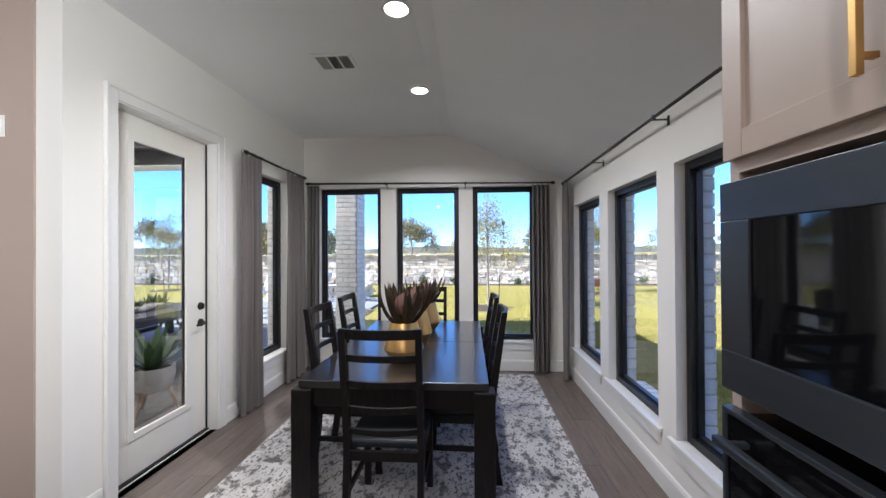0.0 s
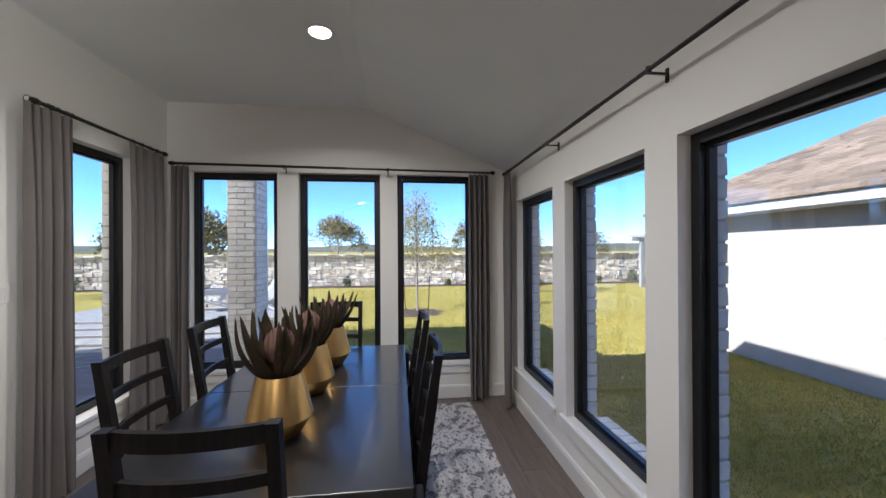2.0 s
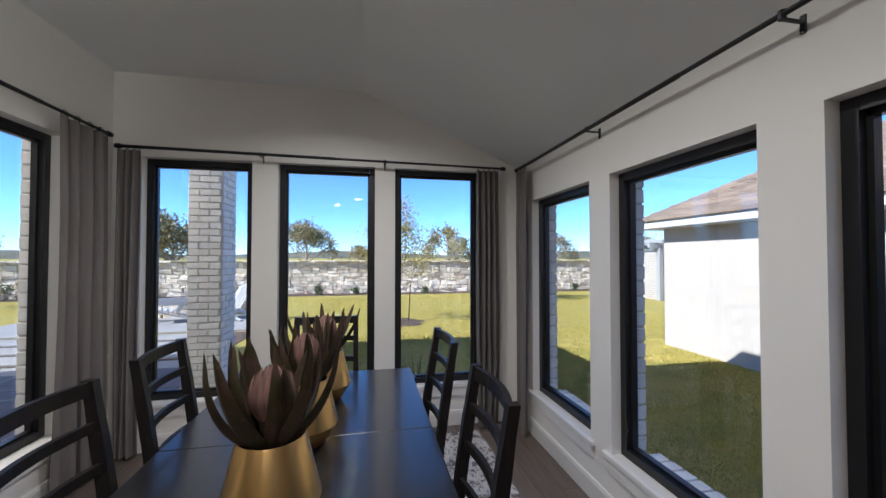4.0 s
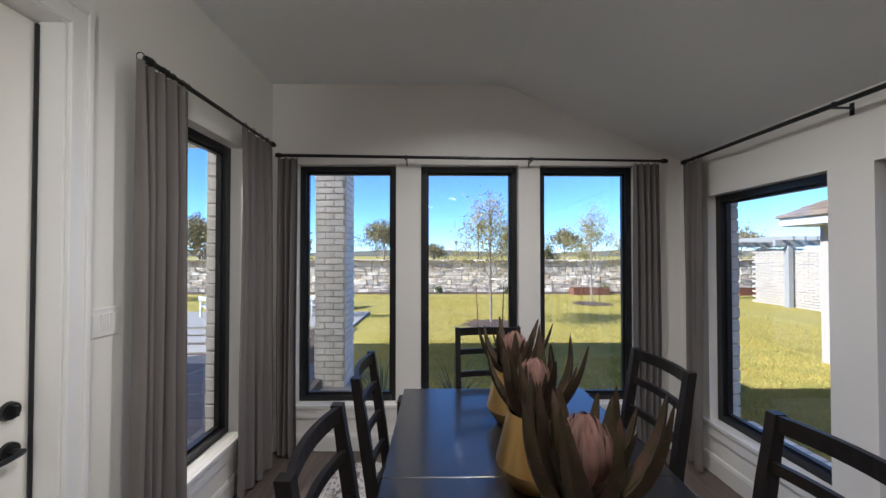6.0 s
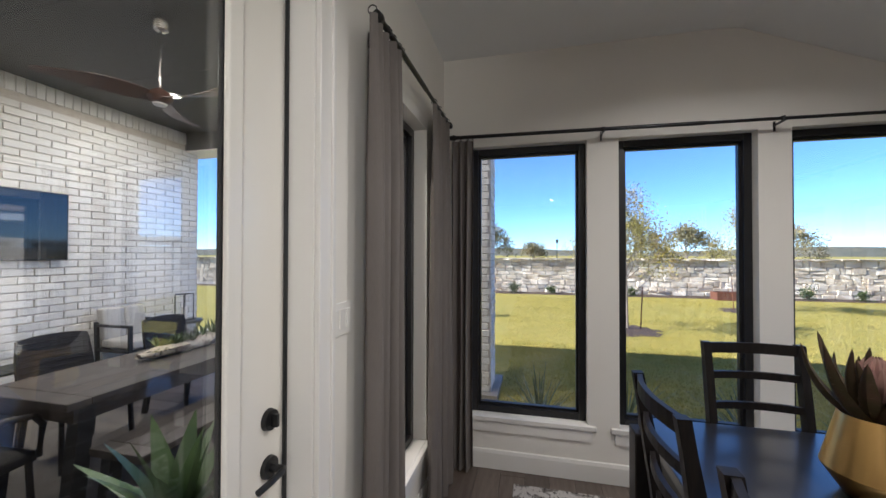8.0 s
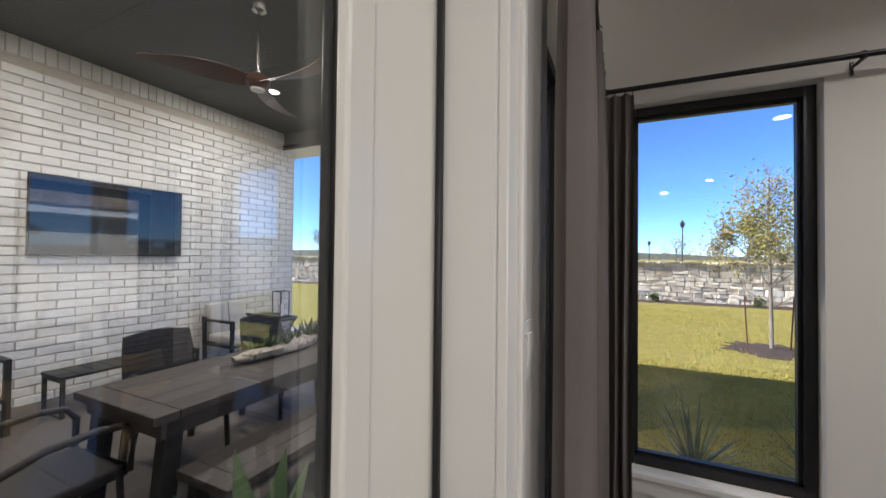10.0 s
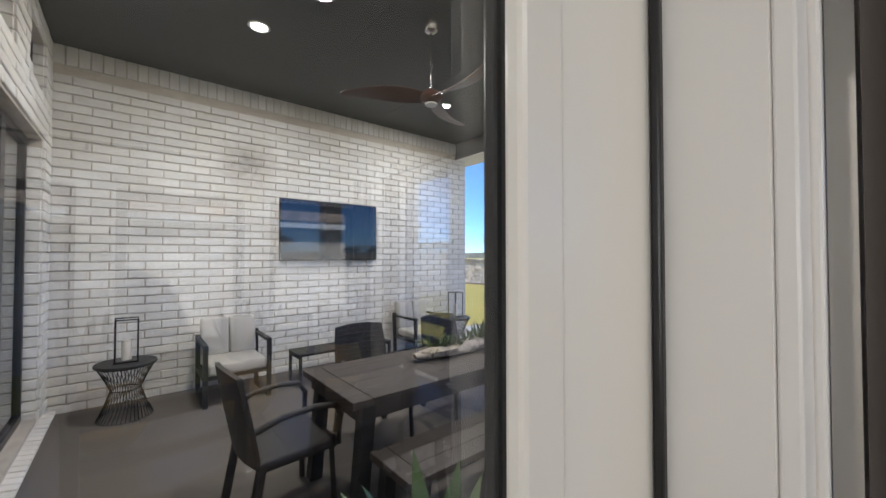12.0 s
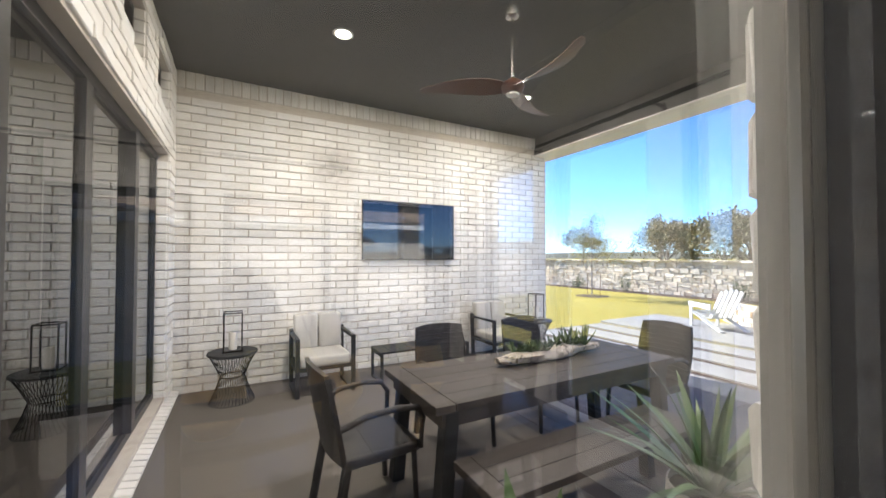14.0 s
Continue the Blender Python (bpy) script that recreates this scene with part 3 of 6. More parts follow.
for lo, hi in (((-0.545, -0.945, 0.59), (0.545, -0.915, 0.699)), ((-0.545, 0.915, 0.59), (0.545, 0.945, 0.699)), ((-0.545, -0.915, 0.59), (-0.515, 0.915, 0.699)), ((0.515, -0.915, 0.59), (0.545, 0.915, 0.699))):
    bm = bmesh.new()
    box(bm, lo, hi)
    part("apron", bm, dark_wood, table)
for sx in (-1, 1):
    for sy in (-1, 1):
        bm = bmesh.new()
        box(bm, (sx * 0.53 - 0.06, sy * 0.925 - 0.06, 0), (sx * 0.53 + 0.06, sy * 0.925 + 0.06, 0.697))
        soften(bm, 0.006, 2)
        part("leg", bm, dark_wood, table)


def ladder_chair():
    """Ladder-back chair that faces +y; origin on the floor under the seat."""
    c = thing("dining_chair", "black wooden ladder-back dining chair with leather seat", "chair", (0, 0, 0), "chairs round the dining table")
    W = 0.198

    def lean(z):
        return -0.20 - 0.09 * max(0, (z - 0.45) / 0.65) ** 1.15 - 0.05 * max(0, (0.45 - z) / 0.45) ** 1.5
    for sx in (-1, 1):
        bm = bmesh.new()
        rings = []
        for z in (0, 0.15, 0.3, 0.45, 0.6, 0.75, 0.9, 1.01, 1.10):
            w, d = 0.017, 0.022 if z < 0.95 else 0.018
            y = lean(z)
            rings.append([bm.verts.new((sx * W + a * w, y + b * d, z)) for a, b in ((-1, -1), (1, -1), (1, 1), (-1, 1))])
        for u, v in zip(rings, rings[1:]):
            for k in range(4):
                bm.faces.new((u[k], u[(k + 1) % 4], v[(k + 1) % 4], v[k]))
        bm.faces.new(rings[0][::-1]), bm.faces.new(rings[-1])
        part("back_post", bm, dark_wood, c)
        bm = bmesh.new()
        beam(bm, (sx * 0.20, 0.215, 0), (sx * 0.20, 0.205, 0.44), 0.038, 0.038)
        soften(bm, 0.003, 1)
        part("leg", bm, dark_wood, c)
        bm = bmesh.new()
        box(bm, (sx * 0.195 - 0.011, -0.20, 0.385), (sx * 0.195 + 0.011, 0.20, 0.435))
        part("seat_rail", bm, dark_wood, c)
        bm = bmesh.new()
        box(bm, (sx * 0.195 - 0.009, -0.215, 0.20), (sx * 0.195 + 0.009, 0.20, 0.232))
        part("stretcher", bm, dark_wood, c)
    for y in (-0.205, 0.205):
        bm = bmesh.new()
        box(bm, (-0.184, y - 0.011, 0.385), (0.184, y + 0.011, 0.435))
        part("seat_rail", bm, dark_wood, c)
    for z, h in ((1.072, 0.050), (0.945, 0.034), (0.805, 0.034), (0.665, 0.034), (0.545, 0.030)):
        bm = bmesh.new()
        rings = []
        for i in range(9):
            s = i / 8 * 2 - 1
            y = lean(z) - 0.028 * (1 - s * s)
            rings.append([bm.verts.new((s * (W - 0.012), y + a * 0.009, z + b * h / 2)) for a, b in ((-1, -1), (1, -1), (1, 1), (-1, 1))])
        for u, v in zip(rings, rings[1:]):
            for k in range(4):
                bm.faces.new((u[k], u[(k + 1) % 4], v[(k + 1) % 4], v[k]))
        bm.faces.new(rings[0][::-1]), bm.faces.new(rings[-1])
        part("top_rail" if h > 0.05 else "slat", bm, dark_wood, c)
    bm = bmesh.new()
    box(bm, (-0.212, -0.185, 0.436), (0.212, 0.232, 0.485))
    soften(bm, 0.018, 3)
    part("seat", bm, black_leather, c, "black leather seat pad", True)
    return c


chair = ladder_chair()
chair.matrix_basis = pose(-0.32, 2.43, 0.016)
for x, y, a in ((-0.69, 2.965, -90), (-0.69, 3.63, -90), (0.075, 2.89, 90), (0.075, 3.665, 90), (-0.32, 4.145, 180)):
    copy_thing(chair, pose(x, y, 0.016, 0, 0, a + (1.5 if y > 3.6 else -1)))


def blade(bm, base, out, up, length, width, droop, segs=7, thick=0.25, teeth=False, curl=0.0):
    """A fleshy pointed leaf: channelled, tapering, starting at base and leaning out."""
    out, side = Vector(out).normalized(), Vector(out).normalized().cross(Vector((0, 0, 1))).normalized()
    rings, p = [], Vector(base)
    for i in range(segs + 1):
        f = i / segs
        a = up + droop * f + curl * max(0, f - 0.6) * 2.5
        d = out * math.cos(a) + Vector((0, 0, 1)) * math.sin(a)
        n = (out * -math.sin(a) + Vector((0, 0, 1)) * math.cos(a))
        w = width * (0.75 + 0.6 * f if f < 0.35 else (0.96 - (f - 0.35) * 0.96 / 0.65) ** 0.85 if f < 1 else 0.0) + 0.0012
        if teeth and 0 < i < segs:
            w *= 1.12 if i % 2 else 0.92
        rings.append([bm.verts.new(p + side * w), bm.verts.new(p - n * w * thick * 1.6), bm.verts.new(p - side * w), bm.verts.new(p + n * w * thick * 0.2)])
        p = p + d * (length / segs)
    for u, v in zip(rings, rings[1:]):
        for k in range(4):
            bm.faces.new((u[k], u[(k + 1) % 4], v[(k + 1) % 4], v[k]))
    bm.faces.new(rings[0][::-1]), bm.faces.new(rings[-1])


def horn_leaf(bm, turn, tilt0, tilt1, length, half, seed):
    """A thick tapering leaf that leaves the heart at tilt0 and bends to tilt1 (from level), hollow inside, with toothed edges."""
    r = random.Random(seed)
    o, s = Vector((math.cos(turn), math.sin(turn), 0)), Vector((-math.sin(turn), math.cos(turn), 0))
    n, p, rings = 16, o * 0.018, []
    sway = r.uniform(-0.25, 0.25)
    for k in range(n + 1):
        f = k / n
        a = tilt0 + (tilt1 - tilt0) * min(1, f * 1.25) ** 0.8
        way = o * math.cos(a) + Vector((0, 0, math.sin(a))) + s * sway * f
        up = Vector((0, 0, math.cos(a))) - o * math.sin(a)
        w = half * (0.62 + 0.5 * math.sin(min(1, f * 2.2) * math.pi / 2) - 0.12) * (1 - f) ** 0.62 + 0.0006
        t = w * 0.45
        tooth = w * (1.0 + (0.20 if k % 2 else 0.0) * (1 - f))
        rings.append([bm.verts.new(p + q) for q in (s * tooth + up * t * 0.9, up * t * 0.1, -s * tooth + up * t * 0.9, -s * w * 0.6 - up * t * 0.5, -up * t, s * w * 0.6 - up * t * 0.5)])
        p = p + way * (length / n)
    for u, v in zip(rings, rings[1:]):
        for k in range(6):
            bm.faces.new((u[k], u[(k + 1) % 6], v[(k + 1) % 6], v[k]))
    bm.faces.new(rings[0][::-1]), bm.faces.new(rings[-1])


def potted_agave(x, y, seed, scale):
    rnd = random.Random(seed)
    pot = thing("brass_planter", "brushed brass tapered planter standing on the dining table", "planter", (x, y, 0.7605), "planters on the dining table")
    bm = bmesh.new()
    prof = [(0.065, 0.0), (0.085, 0.004), (0.135, 0.078), (0.138, 0.085), (0.136, 0.092), (0.094, 0.262), (0.092, 0.266), (0.088, 0.264), (0.090, 0.24), (0.0895, 0.235)]
    lathe(bm, prof, 48)
    part("vessel", bm, brass, pot, "", True)
    bm = bmesh.new()
    rod(bm, (0, 0, 0.20), (0, 0, 0.236), 0.0885, 0.0885, 32)
    part("soil", bm, soil, pot, "dark potting soil")
    ag = thing("artificial_agave", "brown-green artificial agave with a pink flower head", "plant", (x, y, 0.9967), "agaves on the dining table")
    bm = bmesh.new()
    for ring, (n, l, a0, wd) in enumerate(((7, 0.315, 0.44, 0.037), (7, 0.275, 0.70, 0.035), (5, 0.235, 0.95, 0.030))):
        for k in range(n):
            t = (k + 0.5 * (ring % 2)) / n * 2 * math.pi + rnd.uniform(-0.25, 0.25)
            horn_leaf(bm, t, a0 + rnd.uniform(-0.1, 0.12), rnd.uniform(1.22, 1.66), l * scale * rnd.uniform(0.86, 1.12), wd * rnd.uniform(0.85, 1.1), seed * 100 + ring * 10 + k)
    part("leaves", bm, agave_leaf, ag, "", True)
    bm = bmesh.new()
    for ring, (n, r, z, l) in enumerate(((16, 0.030, 0.085, 0.115), (14, 0.024, 0.11, 0.105), (10, 0.014, 0.13, 0.095))):
        for k in range(n):
            t = (k + 0.4 * ring) / n * 2 * math.pi
            o = Vector((math.cos(t), math.sin(t), 0))
            blade(bm, o * r + Vector((0, 0, z)), o, 1.05 + 0.1 * ring, l * scale, 0.017, 0.9, 6, 0.5)
    rod(bm, (0, 0, 0.0), (0, 0, 0.15), 0.012, 0.02, 10)
    part("flower", bm, agave_flower, ag, "dusty pink flower head", True)


potted_agave(-0.315, 2.83, 3, 1.08)
potted_agave(-0.305, 3.33, 5, 1.0)
potted_agave(-0.275, 3.82, 8, 0.98)


def curtain(p0, p1, z0, z1, folds, amp, seed, label, out):
    """A pleated drape between p0 and p1 (plan), hung from z1 to z0; out: the way the folds stand."""
    rnd = random.Random(seed)
    base = thing("curtain", label, "curtain", (*((Vector(p0) + Vector(p1)) / 2), z0), "grey linen curtains")
    bm = bmesh.new()
    a, b, o = Vector((*p0, 0)), Vector((*p1, 0)), Vector((*out, 0))
    c = base.matrix_basis.translation
    nu, nz = folds * 12, 26
    ph = [rnd.uniform(-0.5, 0.5) for _ in range(folds + 2)]
    am = [rnd.uniform(0.65, 1.2) for _ in range(folds + 2)]
    grid = {}
    for side, th in ((0, 0.0), (1, -0.003)):
        for j in range(nz + 1):
            g = j / nz
            z = z1 + (z0 - z1) * g
            for i in range(nu + 1):
                f = i / nu
                k = f * folds
                kk = int(min(k, folds - 1e-6))
                w = math.sin(2 * math.pi * k + 0.5 * ph[kk] * math.sin(3 * g + kk))
                w = math.copysign(abs(w) ** 0.75, w)
                d = amp * am[kk] * (0.55 + 0.45 * min(1, g * 4)) * w + 0.012 * math.sin(2.2 * g + 5 * f + seed) * g
                sl = 0.012 * math.sin(4 * g + 2.7 * kk + seed) * g
                p = a + (b - a) * (f + (0.03 * math.sin(6 * g + seed)) * (f - 0.5) * g) + o * (d + th) + (b - a).normalized() * sl
                grid[side, i, j] = bm.verts.new((p.x - c.x, p.y - c.y, z - z0))
    for side in (0, 1):
        for i in range(nu):
            for j in range(nz):
                q = [grid[side, i, j], grid[side, i + 1, j], grid[side, i + 1, j + 1], grid[side, i, j + 1]]
                bm.faces.new(q if side else q[::-1])
    for j in range(nz):
        for i in (0, nu):
            bm.faces.new((grid[0, i, j], grid[0, i, j + 1], grid[1, i, j + 1], grid[1, i, j]))
    for i in range(nu):
        for j in (0, nz):
            bm.faces.new((grid[0, i, j], grid[0, i + 1, j], grid[1, i + 1, j], grid[1, i, j]))
    part("drape", bm, curtain_cloth, base, "", True)
    for k in range(folds + 1):
        f = min(max((k + 0.25) / folds, 0.03), 0.97)
        p = a + (b - a) * f
        bm = bmesh.new()
        tube(bm, [(p.x - c.x + 0.017 * math.cos(t) * o.x + 0.0, p.y - c.y + 0.017 * math.cos(t) * o.y, z1 - z0 + 0.018 + 0.017 * math.sin(t)) for t in [i * math.pi / 6 for i in range(12)]], 0.0022, 5)
        part("ring", bm, black_metal, base)
    return base


grey = "taupe grey linen curtain pleated on a black rod"
curtain((-1.93, 3.55), (-1.925, 3.87), 0.02, 2.425, 5, 0.036, 1, grey, (1, 0))
curtain((-1.925, 4.40), (-1.925, 4.84), 0.02, 2.425, 4, 0.034, 2, grey, (1, 0))
curtain((-1.93, 4.95), (-1.775, 4.95), 0.02, 2.36, 3, 0.034, 3, grey, (0, -1))
curtain((0.92, 4.95), (1.13, 4.95), 0.02, 2.325, 4, 0.034, 4, grey, (0, -1))
curtain((1.27, 4.66), (1.27, 4.86), 0.02, 2.30, 3, 0.032, 5, grey, (-1, 0))
curtain((1.27, 1.40), (1.27, 1.76), 0.02, 2.30, 5, 0.034, 6, grey, (-1, 0))


def curtain_rod(p0, p1, brackets, wall, label):
    """p0, p1: ends; brackets: points of the rod; wall: step from the rod to the wall."""
    base = thing("curtain_rod", label, "curtain rod", p0)
    c = Vector(p0)
    p0, p1, w = Vector(p0) - c, Vector(p1) - c, Vector(wall)
    bm = bmesh.new()
    rod(bm, p0, p0 + (p1 - p0) * 0.52, 0.0125, None, 14)
    rod(bm, p0 + (p1 - p0) * 0.5, p1, 0.010, None, 14)
    part("pole", bm, black_metal, base, "", True)
    for e, q in ((p0, (p0 - p1).normalized()), (p1, (p1 - p0).normalized())):
        bm = bmesh.new()
        rod(bm, e, e + q * 0.02, 0.016, 0.020, 16)
        rod(bm, e + q * 0.02, e + q * 0.045, 0.020, 0.016, 16)
        part("finial", bm, black_metal, base, "", True)
    for b in brackets:
        b = Vector(b) - c
        bm = bmesh.new()
        beam(bm, b - Vector((0, 0, 0.014)), b - Vector((0, 0, 0.014)) + w, 0.012, 0.008)
        beam(bm, b + w * 0.98 - Vector((0, 0, 0.05)), b + w * 0.98 + Vector((0, 0, 0.01)), 0.016, 0.008, (1, 0, 0))
        rod(bm, b - Vector((0, 0, 0.016)), b + Vector((0, 0, 0.014)), 0.012, 0.012, 10)
        part("bracket", bm, black_metal, base)


curtain_rod((-1.925, 3.635, 2.443), (-1.925, 4.83, 2.443), [(-1.925, 3.72, 2.443), (-1.925, 4.74, 2.443)], (-0.088, 0, 0), "black iron curtain rod over the west window")
curtain_rod((-1.90, 4.95, 2.386), (1.15, 4.95, 2.35), [(-0.91, 4.95, 2.373), (0.095, 4.95, 2.362)], (0, 0.093, 0), "long black iron curtain rod over three windows")
curtain_rod((1.27, 4.83, 2.318), (1.27, 1.40, 2.326), [(1.27, 3.74, 2.320), (1.27, 2.63, 2.322), (1.27, 1.5, 2.325)], (0.088, 0, 0), "long black iron curtain rod under the sloped ceiling")


def wall_plate(name, at, turn, gangs, label):
    """A switch plate standing out along +y of its own."""
    base = thing(name, label, "light switch", at, turn=turn)
    w = 0.046 * gangs + 0.024
    bm = bmesh.new()
    box(bm, (-w / 2, 0, -0.058), (w / 2, 0.006, 0.058))
    soften(bm, 0.003, 2)
    part("plate", bm, plastic_white, base)
    for k in range(gangs):
        bm = bmesh.new()
        x = (k - (gangs - 1) / 2) * 0.046
        box(bm, (x - 0.0165, 0.0055, -0.033), (x + 0.0165, 0.0085, 0.033))
        for v in bm.verts:
            if v.co.y > 0.008 and v.co.z > 0:
                v.co.y += 0.003
        part("rocker", bm, plastic_white, base)


wall_plate("light_switch", (LX + 0.001, 3.495, 1.32), -90, 3, "white three-gang light switch beside the door")
wall_plate("light_switch", (-2.36, FY - 0.0135, 2.19), 180, 1, "small white sensor plate on the wall")


def downlight(x, y, z, group):
    base = thing("recessed_light", "round white recessed ceiling light, switched on", "ceiling light", (x, y, z), group)
    bm = bmesh.new()
    lathe(bm, [(0.070, -0.001), (0.094, -0.001), (0.096, -0.004), (0.090, -0.009), (0.074, -0.010), (0.070, -0.006), (0.070, -0.001)], 36, (0, 0, 0), False)
    part("trim_ring", bm, plastic_white, base, "", True)
    bm = bmesh.new()
    rod(bm, (0, 0, -0.0025), (0, 0, -0.0015), 0.0695, 0.0695, 32)
    part("lens", bm, lamp_glow, base, "glowing warm lens")


# entries at y < 2 are fittings for the added, unseen kitchen fill
for cx, cy in CANS_AND_FILL:
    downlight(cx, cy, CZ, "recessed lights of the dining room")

vent = thing("ceiling_vent", "white louvred air vent in the ceiling", "air vent", (-0.90, 3.125, CZ))
bm = bmesh.new()
for lo, hi in (((-0.155, -0.125, -0.010), (0.155, -0.100, -0.001)), ((-0.155, 0.100, -0.010), (0.155, 0.125, -0.001)), ((-0.155, -0.1, -0.010), (-0.130, 0.1, -0.001)), ((0.130, -0.1, -0.010), (0.155, 0.1, -0.001))):
    box(bm, lo, hi)
part("frame", bm, plastic_white, vent)
bm = bmesh.new()
box(bm, (-0.13, -0.1, -0.003), (0.13, 0.1, -0.0005))
part("backing", bm, vent_dark, vent)
for k in range(15):
    bm = bmesh.new()
    x = -0.122 + k * 0.0174
    t = -0.006 if k < 5 else 0.006 if k > 9 else 0.002
    beam(bm, (x, -0.1, -0.007), (x, 0.1, -0.007), 0.010, 0.0012, (0.6 if t > 0 else -0.6, 0, 0.8))
    part("slat", bm, vent_grey, vent)
for x in (-0.042, 0.042):
    bm = bmesh.new()
    box(bm, (x - 0.004, -0.1, -0.0098), (x + 0.004, 0.1, -0.003))
    part("divider", bm, plastic_white, vent)

# oven cabinet beside the alcove
cab = thing("oven_cabinet", "beige shaker tall cabinet holding two black wall ovens", "cabinet", (0.747, 1.206, 0.0))


def cab_part(name, boxes, mat, label="", bevel=0.0, parent=None):
    bm = bmesh.new()
    for lo, hi in boxes:
        box(bm, lo, hi)
    if bevel:
        soften(bm, bevel, 2)
    return part(name, bm, mat, parent or cab, label)


cab_part("lower_body", [((0.021, -0.90, 0.0), (0.61, 0.0, 0.99))], cabinet_paint)
cab_part("upper_body", [((0.021, -0.90, 1.69), (0.61, 0.0, 2.35))], cabinet_paint)
for y0, y1 in ((-0.03, 0.0), (-0.90, -0.87)):
    cab_part("side_panel", [((0.021, y0, 0.991), (0.61, y1, 1.689))], cabinet_paint)
cab_part("back_panel", [((0.4, -0.869, 0.991), (0.61, -0.031, 1.689))], cabinet_paint)
for z0, z1 in ((1.72, 2.34),):
    for y0, y1 in ((-0.445, -0.006), (-0.894, -0.451)):
        d = cab_part("door", [((0.010, y0 + 0.060, z0 + 0.060), (0.0202, y1 - 0.060, z1 - 0.060))], cabinet_paint)
        for nm, lo, hi in (("stile", (0.0, y0, z0), (0.02, y0 + 0.062, z1)), ("stile", (0.0, y1 - 0.062, z0), (0.02, y1, z1)), ("rail", (0.0, y0 + 0.062, z0), (0.02, y1 - 0.062, z0 + 0.062)), ("rail", (0.0, y0 + 0.062, z1 - 0.062), (0.02, y1 - 0.062, z1))):
            cab_part(nm, [(lo, hi)], cabinet_paint, "", 0.0015, d)
        hy = y0 + 0.03 if y0 > -0.5 else y1 - 0.03
        cab_part("handle", [((-0.035, hy + 0.065 - 0.006, z0 + 0.05), (-0.023, hy + 0.065 + 0.006, z0 + 0.24)), ((-0.024, hy + 0.06, z0 + 0.075), (0.0, hy + 0.07, z0 + 0.085)), ((-0.024, hy + 0.06, z0 + 0.205), (0.0, hy + 0.07, z0 + 0.215))], brass, "brass bar handle", 0.001, d)
cab_part("drawer", [((0.0, -0.894, 0.12), (0.02, -0.006, 0.60))], cabinet_paint, bevel=0.002)


def oven(name, z0, z1, rim, label):
    o = thing(name, label, "oven", (0.747, 1.206, z0))
    h = z1 - z0
    for lo, hi in (((-0.012, -0.875, 0), (0.018, -0.012, rim)), ((-0.012, -0.875, h - rim), (0.018, -0.012, h)), ((-0.012, -0.875, rim), (0.018, -0.875 + rim, h - rim)), ((-0.012, -0.012 - rim, rim), (0.018, -0.012, h - rim))):
        cab_part("trim", [(lo, hi)], oven_trim, parent=o, bevel=0.002)
    cab_part("glass_front", [((-0.006, -0.875 + rim, rim), (0.3, -0.012 - rim, h - rim))], oven_glass, "black glass front", parent=o)
    return o


oven("microwave_oven", 1.185, 1.665, 0.09, "built-in black microwave with dark steel trim")
o = oven("wall_oven", 0.62, 1.14, 0.012, "built-in black glass wall oven below a microwave")
cab_part("handle", [((-0.07, -0.82, 0.455), (-0.05, -0.065, 0.475)), ((-0.055, -0.80, 0.458), (-0.012, -0.78, 0.472)), ((-0.055, -0.105, 0.458), (-0.012, -0.085, 0.472))], oven_trim, "dark steel bar handle", 0.004, o)

# ---- patio: shell ----
PX, PY, PZ, PF, PN = -7.157, 2.264, 3.60, -0.02, 7.75     # west brick face, south brick face, ceiling, floor, north end of the wall
COURSE, BRICK = 0.0925, 0.295
SLIDER, SLIDER_Z = (-6.78, -2.95), (0.10, 2.55)
TRANSOMS = [(-6.78, -6.12), (-5.68, -5.02), (-4.58, -3.92), (-3.48, -2.95)]
TRANSOM_Z = (2.93, 3.40)
patio_floor_base = bmesh.new()
box(patio_floor_base, (-8.6, PY - 0.1, -0.30), (LX - 0.16, 7.62, PF - 0.008))
patio_floor = structure("patio_floor", patio_floor_base, grout, "brown wood-look plank tiles of the covered patio", "floor")
bm = bmesh.new()
box(bm, (PX - 0.5, PY - 0.1, PZ), (LX - 0.1, 7.95, PZ + 0.2))
patio_ceiling = structure("patio_ceiling", bm, patio_ceiling_paint, "dark green-grey painted patio ceiling", "ceiling")
bm = bmesh.new()
box(bm, (PX - 0.4, 7.5, 3.30), (-1.86, 7.93, PZ))
structure("beam", bm, patio_ceiling_paint, "dark painted beam along the patio opening", "beam")
bm = bmesh.new()
box(bm, (PX - 0.4, 7.48, 3.282), (-1.86, 7.95, 3.30))
structure("trim", bm, trim_paint, "pale trim board under the beam", "trim")
bm = bmesh.new()
box(bm, (PX - 0.35, PY - 0.35, -0.3), (PX - 0.004, PN, PZ))
wall_patio_west = structure("wall_patio_west", bm, brick_mortar, "whitewashed brick patio wall with sandy mortar", "wall")
bm = bmesh.new()
wall_mesh(bm, (PX, LX - 0.16), (-0.3, PZ), [(*SLIDER, *SLIDER_Z)] + [(a, b, *TRANSOM_Z) for a, b in TRANSOMS], lambda u, z, d: (u, PY - 0.004 - d, z), 0.155)
wall_patio_south = structure("wall_patio_south", bm, brick_mortar, "whitewashed brick house wall above a sliding door", "wall")
bm = bmesh.new()
wall_mesh(bm, (PY, BY + 0.15), (-0.3, PZ), [(DOOR_Y[0], DOOR_Y[1], -0.3, DOOR_Z[1]), (*LEFT_WINDOW, *LEFT_Z)], lambda u, z, d: (LX - 0.162 - d, u, z), 0.07)
wall_patio_east = structure("wall_patio_east", bm, brick_mortar, "whitewashed brick outer face of the dining room", "wall")
bm = bmesh.new()
